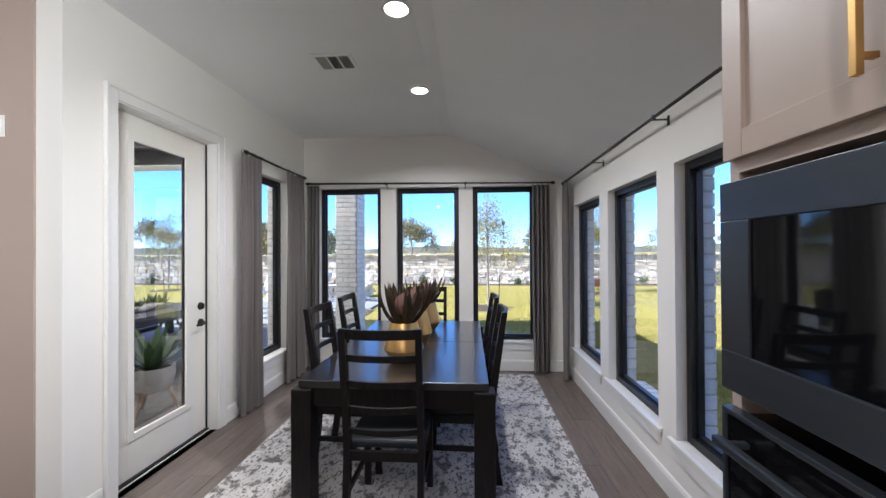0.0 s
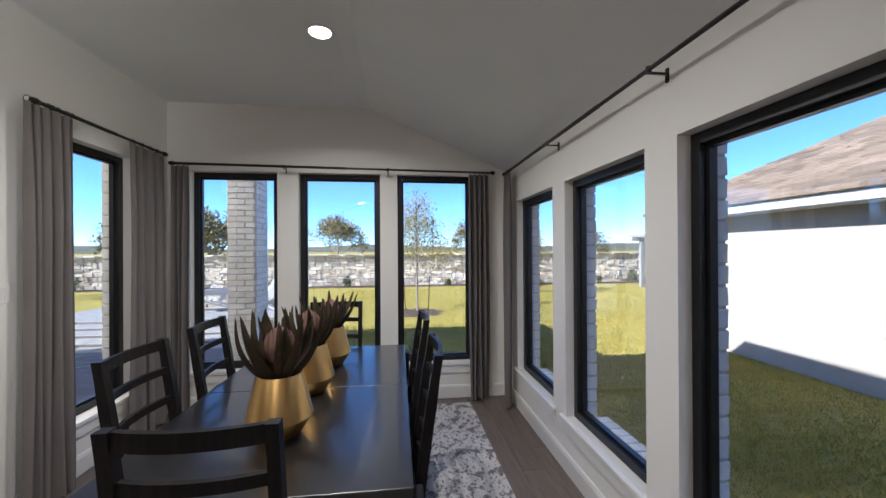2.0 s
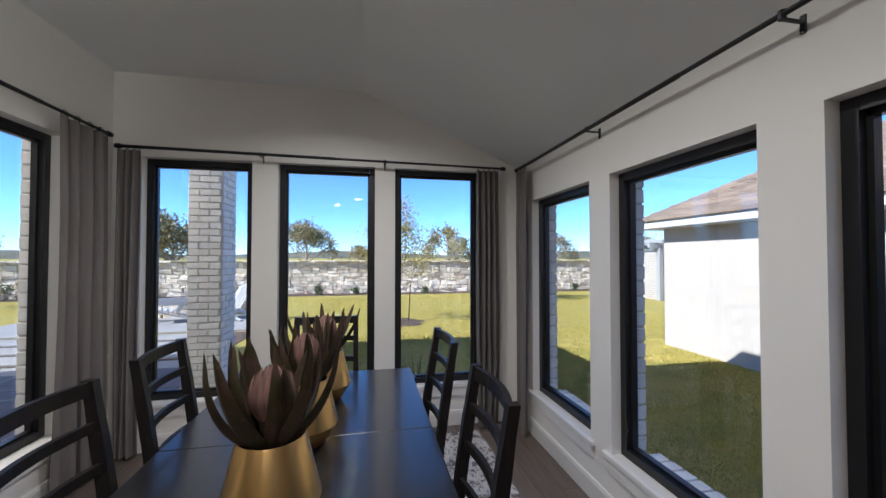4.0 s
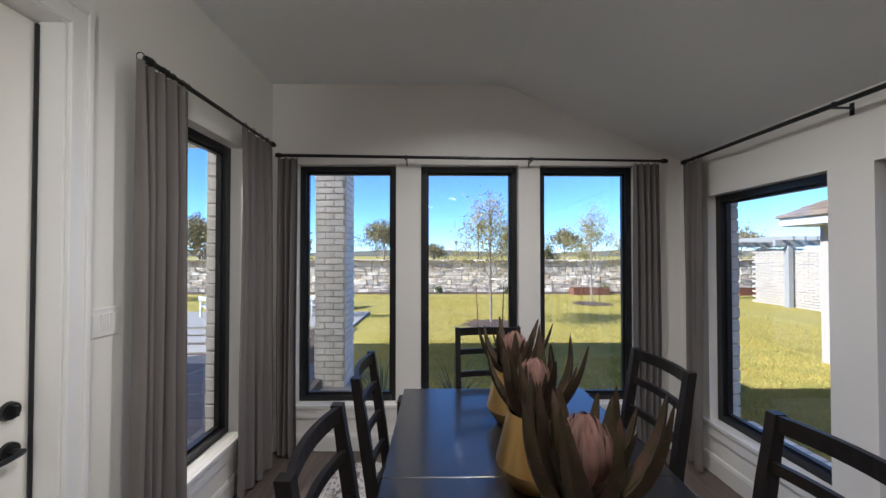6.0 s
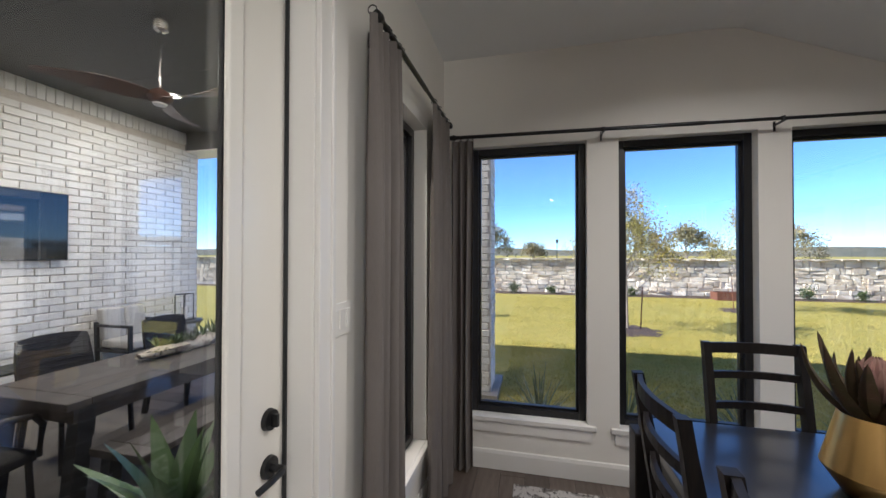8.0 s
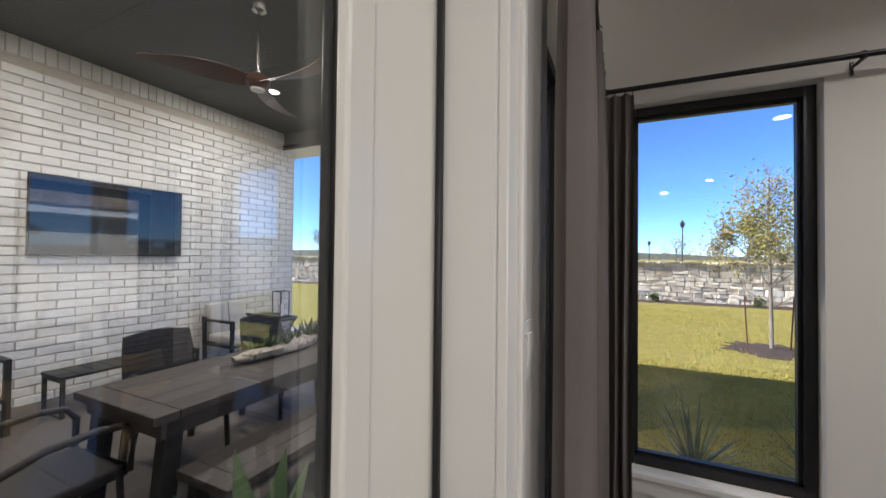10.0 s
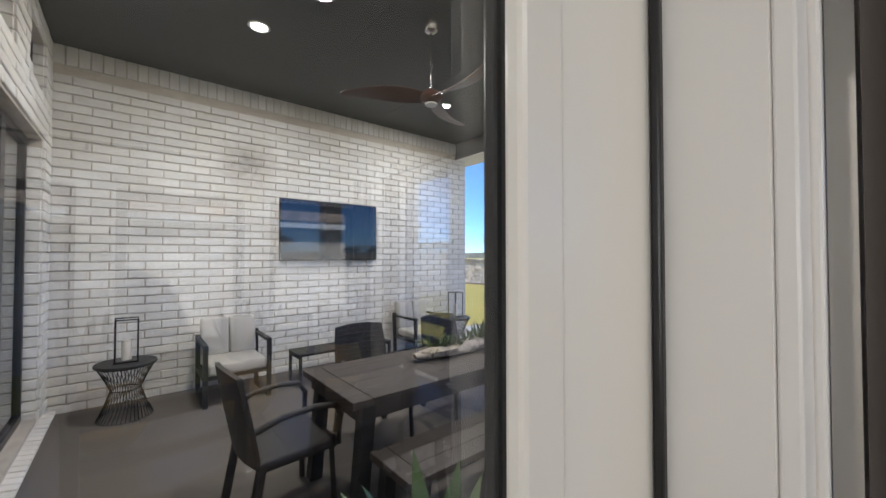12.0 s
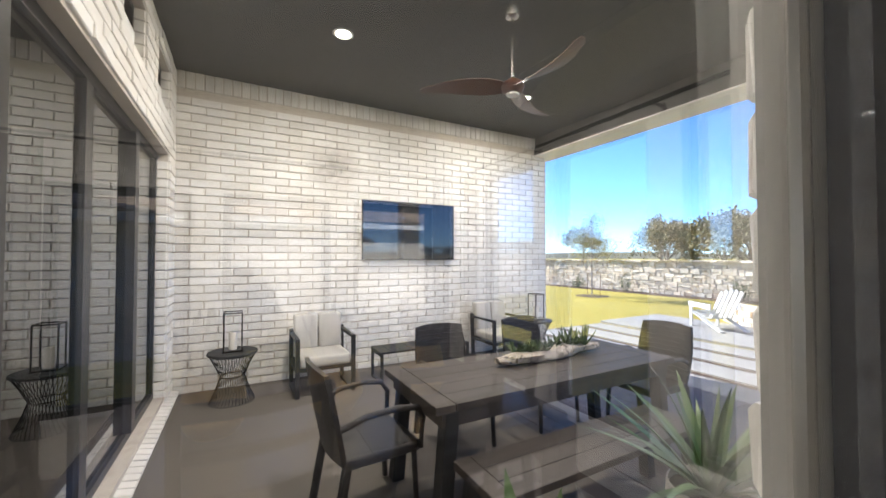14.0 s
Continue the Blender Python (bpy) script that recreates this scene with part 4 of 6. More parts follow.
wall_mesh(bm, (LX - 0.236, RX + 0.152), (-0.3, 2.50), [(a, b, *BACK_Z) for a, b in BACK_WINDOWS], lambda u, z, d: (u, BY + 0.152 + d, z), 0.07)
brick_north = structure("wall_brick_north", bm, brick_mortar, "whitewashed brick outer face behind the dining room", "wall")
bm = bmesh.new()
wall_mesh(bm, (-3.5, BY + 0.222), (-0.3, 2.50), [(a, b, *RIGHT_Z) for a, b in RIGHT_WINDOWS] + [(*ADDED_WINDOW, *ADDED_WINDOW_Z)], lambda u, z, d: (RX + 0.152 + d, u, z), 0.07)
brick_east = structure("wall_brick_east", bm, brick_mortar, "whitewashed brick outer face along the side yard", "wall")
bm = bmesh.new()
box(bm, (-2.26, 6.92, -0.3), (-1.88, 7.40, PZ))
column = structure("column", bm, brick_mortar, "square whitewashed brick patio column", "column")
bm = bmesh.new()
box(bm, (-2.42, 6.80, -0.3), (-1.78, 7.62, -0.14))
structure("column_footing", bm, concrete, "concrete footing under the brick column", "footing")
# room behind the sliding door
bm = bmesh.new()
box(bm, (-7.6, -3.6, -0.15), (-7.4, FY, 3.15))
structure("wall_living", bm, wall_paint, "cream painted wall of the living room", "wall")
# sliding door and transoms
sl = thing("door_2", "dark-framed sliding glass patio door, shut", "door", (-4.9, PY - 0.1, SLIDER_Z[0]))
sl["kind"] = "structure"


def sl_part(name, lo, hi, mat, parent=sl, label=""):
    bm = bmesh.new()
    box(bm, lo, hi)
    bmesh.ops.transform(bm, matrix=Matrix.Translation(-parent.matrix_basis.translation), verts=bm.verts)
    return part(name, bm, mat, parent, label)


yf = PY - 0.12
z0, z1 = SLIDER_Z
sl_part("frame", (SLIDER[0], yf - 0.03, z1 - 0.07), (SLIDER[1], yf + 0.03, z1), window_black)
sl_part("frame", (SLIDER[0], yf - 0.03, z0), (SLIDER[1], yf + 0.03, z0 + 0.06), window_black)
xs = [SLIDER[0], -5.82, -4.86, -3.9, SLIDER[1]]
for i, x in enumerate(xs):
    w = 0.07 if i in (0, 4) else 0.11
    x0 = x if i == 0 else x - w if i == 4 else x - w / 2
    sl_part("stile", (x0, yf - 0.028 + (0.03 if i in (1, 3) else 0), z0 + 0.06), (x0 + w, yf + 0.028 + (0.03 if i in (1, 3) else 0), z1 - 0.07), window_black)
for i in range(4):
    p = sl_part("pane", (xs[i] + 0.05, yf - 0.003, z0 + 0.06), (xs[i + 1] - 0.05, yf + 0.003, z1 - 0.07), dark_glass, label="tinted glass pane")
    p.visible_shadow = False
for i, (a, b) in enumerate(TRANSOMS):
    tw = thing("window_%d" % (i + 8), "small black-framed transom window above the slider", "window", (a, yf, TRANSOM_Z[0]))
    tw["kind"] = "structure"
    for lo, hi in (((a, yf, TRANSOM_Z[0]), (a + 0.05, yf + 0.05, TRANSOM_Z[1])), ((b - 0.05, yf, TRANSOM_Z[0]), (b, yf + 0.05, TRANSOM_Z[1])), ((a + 0.05, yf, TRANSOM_Z[0]), (b - 0.05, yf + 0.05, TRANSOM_Z[0] + 0.05)), ((a + 0.05, yf, TRANSOM_Z[1] - 0.05), (b - 0.05, yf + 0.05, TRANSOM_Z[1]))):
        sl_part("frame", lo, hi, window_black, tw)
    sl_part("pane", (a + 0.05, yf + 0.02, TRANSOM_Z[0] + 0.05), (b - 0.05, yf + 0.026, TRANSOM_Z[1] - 0.05), dark_glass, tw)
for cx, cy in PATIO_CANS:
    downlight(cx, cy, PZ, "recessed lights of the patio")

# ---- patio: things ----
tv = thing("television", "wide black wall-mounted television on the brick wall", "television", (PX, 5.08, 1.46))
bm = bmesh.new()
box(bm, (0.055, -0.712, 0.0), (0.095, 0.712, 0.825))
soften(bm, 0.004, 2)
part("casing", bm, window_black, tv)
bm = bmesh.new()
box(bm, (0.0955, -0.70, 0.016), (0.097, 0.70, 0.813))
part("screen", bm, screen_black, tv, "glossy black screen")
bm = bmesh.new()
box(bm, (0.0, -0.25, 0.25), (0.056, 0.25, 0.6))
part("wall_mount", bm, black_metal, tv)

fan = thing("ceiling_fan", "brushed nickel ceiling fan with three walnut blades", "ceiling fan", (-4.55, 4.91, PZ))
bm = bmesh.new()
lathe(bm, [(0.03, -0.10), (0.055, -0.085), (0.075, -0.03), (0.078, 0.0), (0.0, 0.0)], 32)
part("canopy", bm, nickel, fan, "", True)
bm = bmesh.new()
rod(bm, (0, 0, -0.62), (0, 0, -0.09), 0.012, None, 14)
part("downrod", bm, nickel, fan, "", True)
bm = bmesh.new()
lathe(bm, [(0.0, -0.735), (0.05, -0.735), (0.085, -0.715), (0.10, -0.68), (0.085, -0.645), (0.04, -0.615), (0.014, -0.60)], 36)
part("motor_hub", bm, walnut_blade, fan, "", True)
bm = bmesh.new()
lathe(bm, [(0.0, -0.752), (0.05, -0.750), (0.056, -0.736), (0.0, -0.734)], 28)
part("light_kit", bm, plastic_white, fan, "pale round light cap", True)
for k in range(3):
    bm = bmesh.new()
    a = math.radians(232 + 120 * k)
    rings = []
    for i in range(17):
        f = i / 16
        r = 0.06 + 0.72 * f
        w = (0.05 + 0.045 * math.sin(math.pi * min(1, f * 1.15) ** 0.8)) * (1 if f < 0.93 else 1 - (f - 0.93) * 8)
        tw, z, sw = 0.45 - 0.35 * f, -0.675 + 0.05 * f * f - 0.05 * f, 0.10 * math.sin(f * 2.6)
        ring = []
        for s, th in ((-1, -0.004), (0, -0.008), (1, -0.004), (1, 0.002), (0, 0.004), (-1, 0.002)):
            lx, ly, lz = r, s * w * math.cos(tw) + sw, z + s * w * math.sin(tw) + th
            ring.append(bm.verts.new((lx * math.cos(a) - ly * math.sin(a), lx * math.sin(a) + ly * math.cos(a), lz)))
        rings.append(ring)
    for u, v in zip(rings, rings[1:]):
        for q in range(6):
            bm.faces.new((u[q], u[(q + 1) % 6], v[(q + 1) % 6], v[q]))
    bm.faces.new(rings[0][::-1]), bm.faces.new(rings[-1])
    part("blade", bm, walnut_blade, fan, "", True)

ptable = thing("patio_table", "weathered grey wooden patio dining table", "table", (-4.22, 4.87, PF))
for lo, hi in (((-0.39, -1.05, 0.695), (0.39, -0.93, 0.74)), ((-0.39, 0.93, 0.695), (0.39, 1.05, 0.74))):
    bm = bmesh.new()
    box(bm, lo, hi)
    soften(bm, 0.004, 1)
    part("end_board", bm, grey_wood, ptable)
for k in range(5):
    bm = bmesh.new()
    x = -0.39 + k * 0.1566
    box(bm, (x, -0.927, 0.697), (x + 0.1536, 0.927, 0.74))
    soften(bm, 0.003, 1)
    part("plank", bm, grey_wood, ptable)
bm = bmesh.new()
for lo, hi in (((-0.36, -1.0, 0.61), (0.36, -0.965, 0.695)), ((-0.36, 0.965, 0.61), (0.36, 1.0, 0.695)), ((-0.36, -0.965, 0.61), (-0.33, 0.965, 0.695)), ((0.33, -0.965, 0.61), (0.36, 0.965, 0.695))):
    box(bm, lo, hi)
part("apron", bm, grey_wood, ptable)
for sx in (-1, 1):
    for sy in (-1, 1):
        bm = bmesh.new()
        beam(bm, (sx * 0.32, sy * 0.99, 0), (sx * 0.32, sy * 0.93, 0.694), 0.085, 0.085, (1, 0, 0))
        soften(bm, 0.004, 1)
        part("leg", bm, charcoal_metal, ptable)
bench = thing("patio_bench", "weathered grey wooden bench along the patio table", "bench", (-3.60, 4.70, PF))
for k in range(3):
    bm = bmesh.new()
    x = -0.19 + k * 0.128
    box(bm, (x, -0.80 + 0.1, 0.43), (x + 0.125, 0.70, 0.47))
    soften(bm, 0.003, 1)
    part("plank", bm, grey_wood, bench)
for y in (-0.80, 0.702):
    bm = bmesh.new()
    box(bm, (-0.19, y, 0.425), (0.191, y + 0.098, 0.47))
    soften(bm, 0.003, 1)
    part("end_board", bm, grey_wood, bench)
for sy in (-1, 1):
    for sx in (-1, 1):
        bm = bmesh.new()
        beam(bm, (sx * 0.15, sy * 0.74, 0), (sx * 0.15, sy * 0.70, 0.43), 0.07, 0.07, (1, 0, 0))
        part("leg", bm, charcoal_metal, bench)


def wicker_chair():
    """Faces +y."""
    c = thing("wicker_armchair", "dark brown woven wicker patio armchair", "chair", (0, 0, 0), "wicker armchairs round the patio table")
    for sx in (-1, 1):
        for y0, y1 in ((0.22, 0.20), (-0.27, -0.20)):
            bm = bmesh.new()
            beam(bm, (sx * 0.235, y0, 0), (sx * 0.225, y1, 0.40), 0.032, 0.032)
            soften(bm, 0.006, 1)
            part("leg", bm, wicker, c)
        bm = bmesh.new()
        tube(bm, [(sx * 0.225, -0.235, 0.60), (sx * 0.255, -0.10, 0.655), (sx * 0.265, 0.08, 0.665), (sx * 0.265, 0.20, 0.645), (sx * 0.26, 0.245, 0.58), (sx * 0.245, 0.235, 0.40)], 0.018, 10)
        part("arm", bm, wicker, c, "", True)
    bm = bmesh.new()
    box(bm, (-0.235, -0.22, 0.37), (0.235, 0.245, 0.435))
    soften(bm, 0.018, 3)
    part("seat", bm, wicker, c, "", True)
    bm = bmesh.new()
    rings = []
    for i in range(9):
        f = i / 8
        z = 0.40 + 0.50 * f
        y = -0.20 - 0.10 * f
        w = 0.225 + 0.02 * math.sin(f * math.pi)
        ring = []
        for s in (-1, -0.5, 0, 0.5, 1):
            ring.append(bm.verts.new((s * w, y - 0.03 * (1 - s * s), z + (0.02 * (1 - s * s) if i == 8 else 0))))
        for s in (1, 0.5, 0, -0.5, -1):
            ring.append(bm.verts.new((s * w, y - 0.03 * (1 - s * s) - 0.028, z + (0.02 * (1 - s * s) if i == 8 else 0))))
        rings.append(ring)
    for u, v in zip(rings, rings[1:]):
        for q in range(10):
            bm.faces.new((u[q], u[(q + 1) % 10], v[(q + 1) % 10], v[q]))
    bm.faces.new(rings[0][::-1]), bm.faces.new(rings[-1])
    part("backrest", bm, wicker, c, "", True)
    # raised weave on the back
    for i in range(11):
        bm = bmesh.new()
        z = 0.45 + i * 0.042
        y = -0.20 - 0.10 * (z - 0.40) / 0.5
        tube(bm, [(s * 0.225, y - 0.03 * (1 - s * s) + 0.002, z + 0.003 * math.sin(9 * s + 3.14 * i)) for s in [k / 6 - 1 for k in range(13)]], 0.006, 5)
        part("weave_strand", bm, wicker, c)
    return c


wc = wicker_chair()
wc.matrix_basis = pose(-4.36, 3.62, PF, 0, 0, 4)
for x, y, a in ((-4.80, 4.50, -92), (-4.80, 5.45, -88), (-4.2, 6.12, 180)):
    copy_thing(wc, pose(x, y, PF, 0, 0, a))


def lounge_chair():
    """Faces +x, back to the wall."""
    c = thing("lounge_chair", "charcoal metal lounge chair with pale grey cushions", "armchair", (0, 0, 0), "lounge chairs at the brick wall")
    for sy in (-1, 1):
        y = sy * 0.30
        for p0, p1 in (((0.28, y, 0.0), (0.28, y, 0.62)), ((-0.26, y, 0.0), (-0.30, y, 0.66)), ((-0.30, y, 0.62), (0.295, y, 0.62)), ((-0.26, y, 0.017), (0.28, y, 0.017)), ((-0.28, y, 0.30), (0.28, y, 0.30))):
            bm = bmesh.new()
            beam(bm, p0, p1, 0.03, 0.045, (0, 1, 0))
            part("frame_bar", bm, charcoal_metal, c)
    for x, z in ((0.27, 0.30), (-0.27, 0.30), (-0.30, 0.60)):
        bm = bmesh.new()
        beam(bm, (x, -0.30, z), (x, 0.30, z), 0.03, 0.04)
        part("crossbar", bm, charcoal_metal, c)
    bm = bmesh.new()
    box(bm, (-0.24, -0.275, 0.315), (0.29, 0.275, 0.435))
    soften(bm, 0.035, 3)
    part("seat_cushion", bm, cushion_cloth, c, "pale grey seat cushion", True)
    for y0 in (-0.277, 0.003):
        bm = bmesh.new()
        box(bm, (-0.30, y0, 0.42), (-0.17, y0 + 0.274, 0.83))
        for v in bm.verts:
            v.co.x -= (v.co.z - 0.42) * 0.14
        soften(bm, 0.03, 3)
        part("back_cushion", bm, cushion_cloth, c, "pale grey back cushion", True)
    return c


lc = lounge_chair()
lc.matrix_basis = pose(-6.66, 3.77, PF)
copy_thing(lc, pose(-6.66, 6.35, PF))

ct = thing("coffee_table", "low charcoal slatted metal coffee table", "table", (-6.58, 5.02, PF))
for k in range(9):
    bm = bmesh.new()
    y = -0.62 + k * 0.138
    box(bm, (-0.2, y, 0.36), (0.2, y + 0.13, 0.385))
    part("slat", bm, charcoal_metal, ct)
for y in (-0.60, 0.60):
    for p0, p1 in (((-0.18, y, 0), (-0.18, y, 0.36)), ((0.18, y, 0), (0.18, y, 0.36)), ((-0.18, y, 0.015), (0.18, y, 0.015)), ((-0.18, y, 0.345), (0.18, y, 0.345))):
        bm = bmesh.new()
        beam(bm, p0, p1, 0.03, 0.03, (0, 1, 0))
        part("frame_bar", bm, charcoal_metal, ct)


def wire_table(x, y):
    t = thing("wire_side_table", "black hourglass wire side table", "side table", (x, y, PF), "wire side tables at the brick wall")
    bm = bmesh.new()
    lathe(bm, [(0.0, 0.50), (0.235, 0.50), (0.24, 0.506), (0.24, 0.518), (0.235, 0.524), (0.0, 0.524)], 36)
    part("top", bm, charcoal_metal, t, "", True)
    for z, r, q in ((0.27, 0.115, 0.006), (0.006, 0.215, 0.007), (0.495, 0.22, 0.006)):
        bm = bmesh.new()
        tube(bm, [(r * math.cos(i * math.pi / 14), r * math.sin(i * math.pi / 14), z) for i in range(29)], q, 6)
        part("ring", bm, black_metal, t)
    for k in range(40):
        bm = bmesh.new()
        a = k * 2 * math.pi / 40
        tube(bm, [((r * math.cos(a + s)), (r * math.sin(a + s)), z) for r, z, s in ((0.215, 0.006, 0), (0.16, 0.13, 0.12), (0.115, 0.27, 0.25), (0.165, 0.39, 0.4), (0.22, 0.497, 0.5))], 0.0034, 4)
        part("wire", bm, black_metal, t)


def lantern(x, y, z):
    t = thing("candle_lantern", "black-framed glass lantern with a white candle", "lantern", (x, y, z), "candle lanterns on the side tables")
    w, h = 0.085, 0.40
    bm = bmesh.new()
    box(bm, (-w - 0.01, -w - 0.01, 0), (w + 0.01, w + 0.01, 0.016))
    part("base", bm, black_metal, t)
    for sx in (-1, 1):
        for sy in (-1, 1):
            bm = bmesh.new()
            box(bm, (sx * w - 0.006, sy * w - 0.006, 0.016), (sx * w + 0.006, sy * w + 0.006, h))
            part("post", bm, black_metal, t)
    bm = bmesh.new()
    for lo, hi in (((-w, -w - 0.006), (w, -w + 0.006)), ((-w, w - 0.006), (w, w + 0.006)), ((-w - 0.006, -w), (-w + 0.006, w)), ((w - 0.006, -w), (w + 0.006, w))):
        box(bm, (*lo, h), (*hi, h + 0.012))
    part("top_frame", bm, black_metal, t)
    bm = bmesh.new()
    rod(bm, (0, 0, 0.016), (0, 0, 0.20), 0.04, 0.04, 24)
    part("candle", bm, candle_wax, t, "white pillar candle", True)


wire_table(-6.68, 2.86)
lantern(-6.70, 2.86, PF + 0.525)
wire_table(-6.68, 7.1)
lantern(-6.70, 7.1, PF + 0.525)

# driftwood centrepiece on the patio table
dw = thing("driftwood_centrepiece", "pale driftwood log planted with green succulents", "centrepiece", (-4.27, 5.05, PF + 0.741))
bm = bmesh.new()
rings, rnd = [], random.Random(4)
for i in range(22):
    f = i / 21
    y = -0.52 + 1.04 * f
    r = 0.075 * (math.sin(math.pi * min(0.97, max(0.03, f))) ** 0.45)
    ring = []
    for k in range(14):
        a = k / 14 * 2 * math.pi
        n = noise.noise(Vector((f * 7, math.cos(a) * 1.3, math.sin(a) * 1.3))) * 0.45 + 1
        ring.append(bm.verts.new((r * n * 1.25 * math.cos(a) + 0.02 * math.sin(f * 6), y, max(0.0, 0.045 + r * n * 0.75 * math.sin(a)))))
    rings.append(ring)
for u, v in zip(rings, rings[1:]):
    for k in range(14):
        bm.faces.new((u[k], u[(k + 1) % 14], v[(k + 1) % 14], v[k]))
bm.faces.new(rings[0][::-1]), bm.faces.new(rings[-1])
part("log", bm, driftwood, dw, "hole-ridden pale driftwood", True)
for q in range(9):
    bm = bmesh.new()
    cy, cx = -0.34 + q * 0.085, rnd.uniform(-0.03, 0.03)
    for k in range(16):
        a = rnd.uniform(0, 6.28)
        o = Vector((math.cos(a), math.sin(a), 0))
        blade(bm, (cx, cy, 0.07), o, rnd.uniform(0.3, 1.2), rnd.uniform(0.07, 0.13) * (1.5 if q > 5 else 1), 0.014, 0.3, 5, 0.5)
    part("succulent", bm, succulent, dw, "", True)


def spiky_plant(x, y, z, n, length, width, seed, name, label, mat, up=(0.5, 1.35), droop=-0.7):
    rnd = random.Random(seed)
    t = thing(name, label, "plant", (x, y, z))
    bm = bmesh.new()
    for k in range(n):
        a = k * 2.399 + rnd.uniform(-0.2, 0.2)
        f = k / n
        o = Vector((math.cos(a), math.sin(a), 0))
        blade(bm, o * 0.02, o, up[0] + (up[1] - up[0]) * f + rnd.uniform(-0.1, 0.1), length * rnd.uniform(0.75, 1.1), width * rnd.uniform(0.8, 1.15), droop * rnd.uniform(0.4, 1.1), 8, 0.22)
    part("leaves", bm, mat, t, "", True)
    return t


def legged_planter(x, y, turn):
    t = thing("legged_planter", "pale round planter bowl on splayed wooden legs", "planter", (x, y, PF), "planters beside the patio door", turn)
    bm = bmesh.new()
    lathe(bm, [(0.0, 0.22), (0.11, 0.225), (0.165, 0.28), (0.185, 0.38), (0.18, 0.46), (0.172, 0.46), (0.175, 0.38), (0.165, 0.36), (0.0, 0.36)], 36)
    part("bowl", bm, planter_white, t, "", True)
    bm = bmesh.new()
    rod(bm, (0, 0, 0.36), (0, 0, 0.425), 0.168, 0.172, 28)
    part("soil", bm, soil, t)
    for k in range(3):
        a = k * 2 * math.pi / 3 + 0.4
        bm = bmesh.new()
        rod(bm, (0.21 * math.cos(a), 0.21 * math.sin(a), 0), (0.12 * math.cos(a), 0.12 * math.sin(a), 0.28), 0.012, 0.022, 12)
        part("leg", bm, pale_wood, t, "pale wooden leg", True)


legged_planter(-2.86, 3.62, 10)
spiky_plant(-2.86, 3.62, PF + 0.425, 17, 0.44, 0.052, 7, "aloe_plant", "green aloe with broad pointed leaves in a planter", aloe_leaf, (0.55, 1.45), -0.35)
legged_planter(-3.05, 4.85, 50)
spiky_plant(-3.05, 4.85, PF + 0.425, 34, 0.60, 0.028, 11, "aloe_plant", "green variegated agave with arching pointed leaves", aloe_leaf, (0.4, 1.4), -0.6)

# panel seams of the patio ceiling, and a sconce at the end of the brick wall
for k in range(4):
    bm = bmesh.new()
    y = 3.3 + k * 1.22
    box(bm, (PX + 0.01, y, PZ - 0.003), (LX - 0.25, y + 0.012, PZ))
    structure("trim", bm, patio_ceiling_paint, "thin seam strip of the patio ceiling", "trim")
sc = thing("wall_sconce", "small black box sconce on the brick wall end", "wall lamp", (PX - 0.17, PN, 2.36))
bm = bmesh.new()
box(bm, (-0.055, 0.0, 0.03), (0.055, 0.02, 0.19))
part("back_plate", bm, black_metal, sc)
bm = bmesh.new()
box(bm, (-0.05, 0.02, 0.0), (0.05, 0.11, 0.22))
soften(bm, 0.006, 1)
part("housing", bm, black_metal, sc)

# ---- outdoors ----
GZ = -0.20
rng = np.random.default_rng(7)
bm = bmesh.new()
R = 900
ring0 = [bm.verts.new((x, y, GZ)) for x, y in ((-R, -R), (R, -R), (R, R), (-R, R))]
bm.faces.new(ring0)
ground = structure("ground", bm, lawn_ground, "green and straw-yellow winter lawn", "lawn")


def blades_mesh(name, pts, height, width, mat, label, lean=0.5):
    """Many grass blades, three-cornered, joined."""
    n = len(pts)
    a, h = rng.uniform(0, 2 * math.pi, n), height * rng.uniform(0.5, 1.2, n)
    side = np.stack([np.cos(a), np.sin(a), 0 * a], 1) * (width / 2)
    b = rng.uniform(0, 2 * math.pi, n)
    tip = pts + np.stack([np.cos(b) * h * lean, np.sin(b) * h * lean, h], 1)
    verts = np.empty((n * 3, 3))
    verts[0::3], verts[1::3], verts[2::3] = pts - side, pts + side, tip
    return tagged(new(name, raw_mesh(name, verts.tolist(), np.arange(n * 3).reshape(-1, 3).tolist(), mat)), label, "grass", kind="stuff")


def scatter(n, x0, x1, y0, y1):
    return np.stack([rng.uniform(x0, x1, n), rng.uniform(y0, y1, n), np.full(n, GZ)], 1)


near = np.concatenate([scatter(60000, 1.75, 5.7, 1.5, 8.5), scatter(50000, -1.75, 6.0, 5.45, 10.0), scatter(50000, -2, 9, 9, 18)])
blades_mesh("lawn_grass", near, 0.034, 0.010, grass_blade, "short mown lawn grass")

# garden wall of limestone
WY, WTOP = 20.0, 1.36
bm = bmesh.new()
box(bm, (-60, WY + 0.05, GZ - 0.3), (60, WY + 0.45, WTOP - 0.08))
stone_wall = structure("stone_wall", bm, lime_mortar, "long rough limestone garden wall", "wall")

# neighbour's house: painted brick, hipped shingle roof
NX, NY, NTOP = 5.74, 8.15, 2.02
nh = thing("neighbour_house", "white painted brick house with brown shingle hip roof", "house", (NX, NY, GZ))


def nh_part(name, lo, hi, mat, label=""):
    bm = bmesh.new()
    box(bm, lo, hi)
    bmesh.ops.transform(bm, matrix=Matrix.Translation((-NX, -NY, -GZ)), verts=bm.verts)
    return part(name, bm, mat, nh, label)


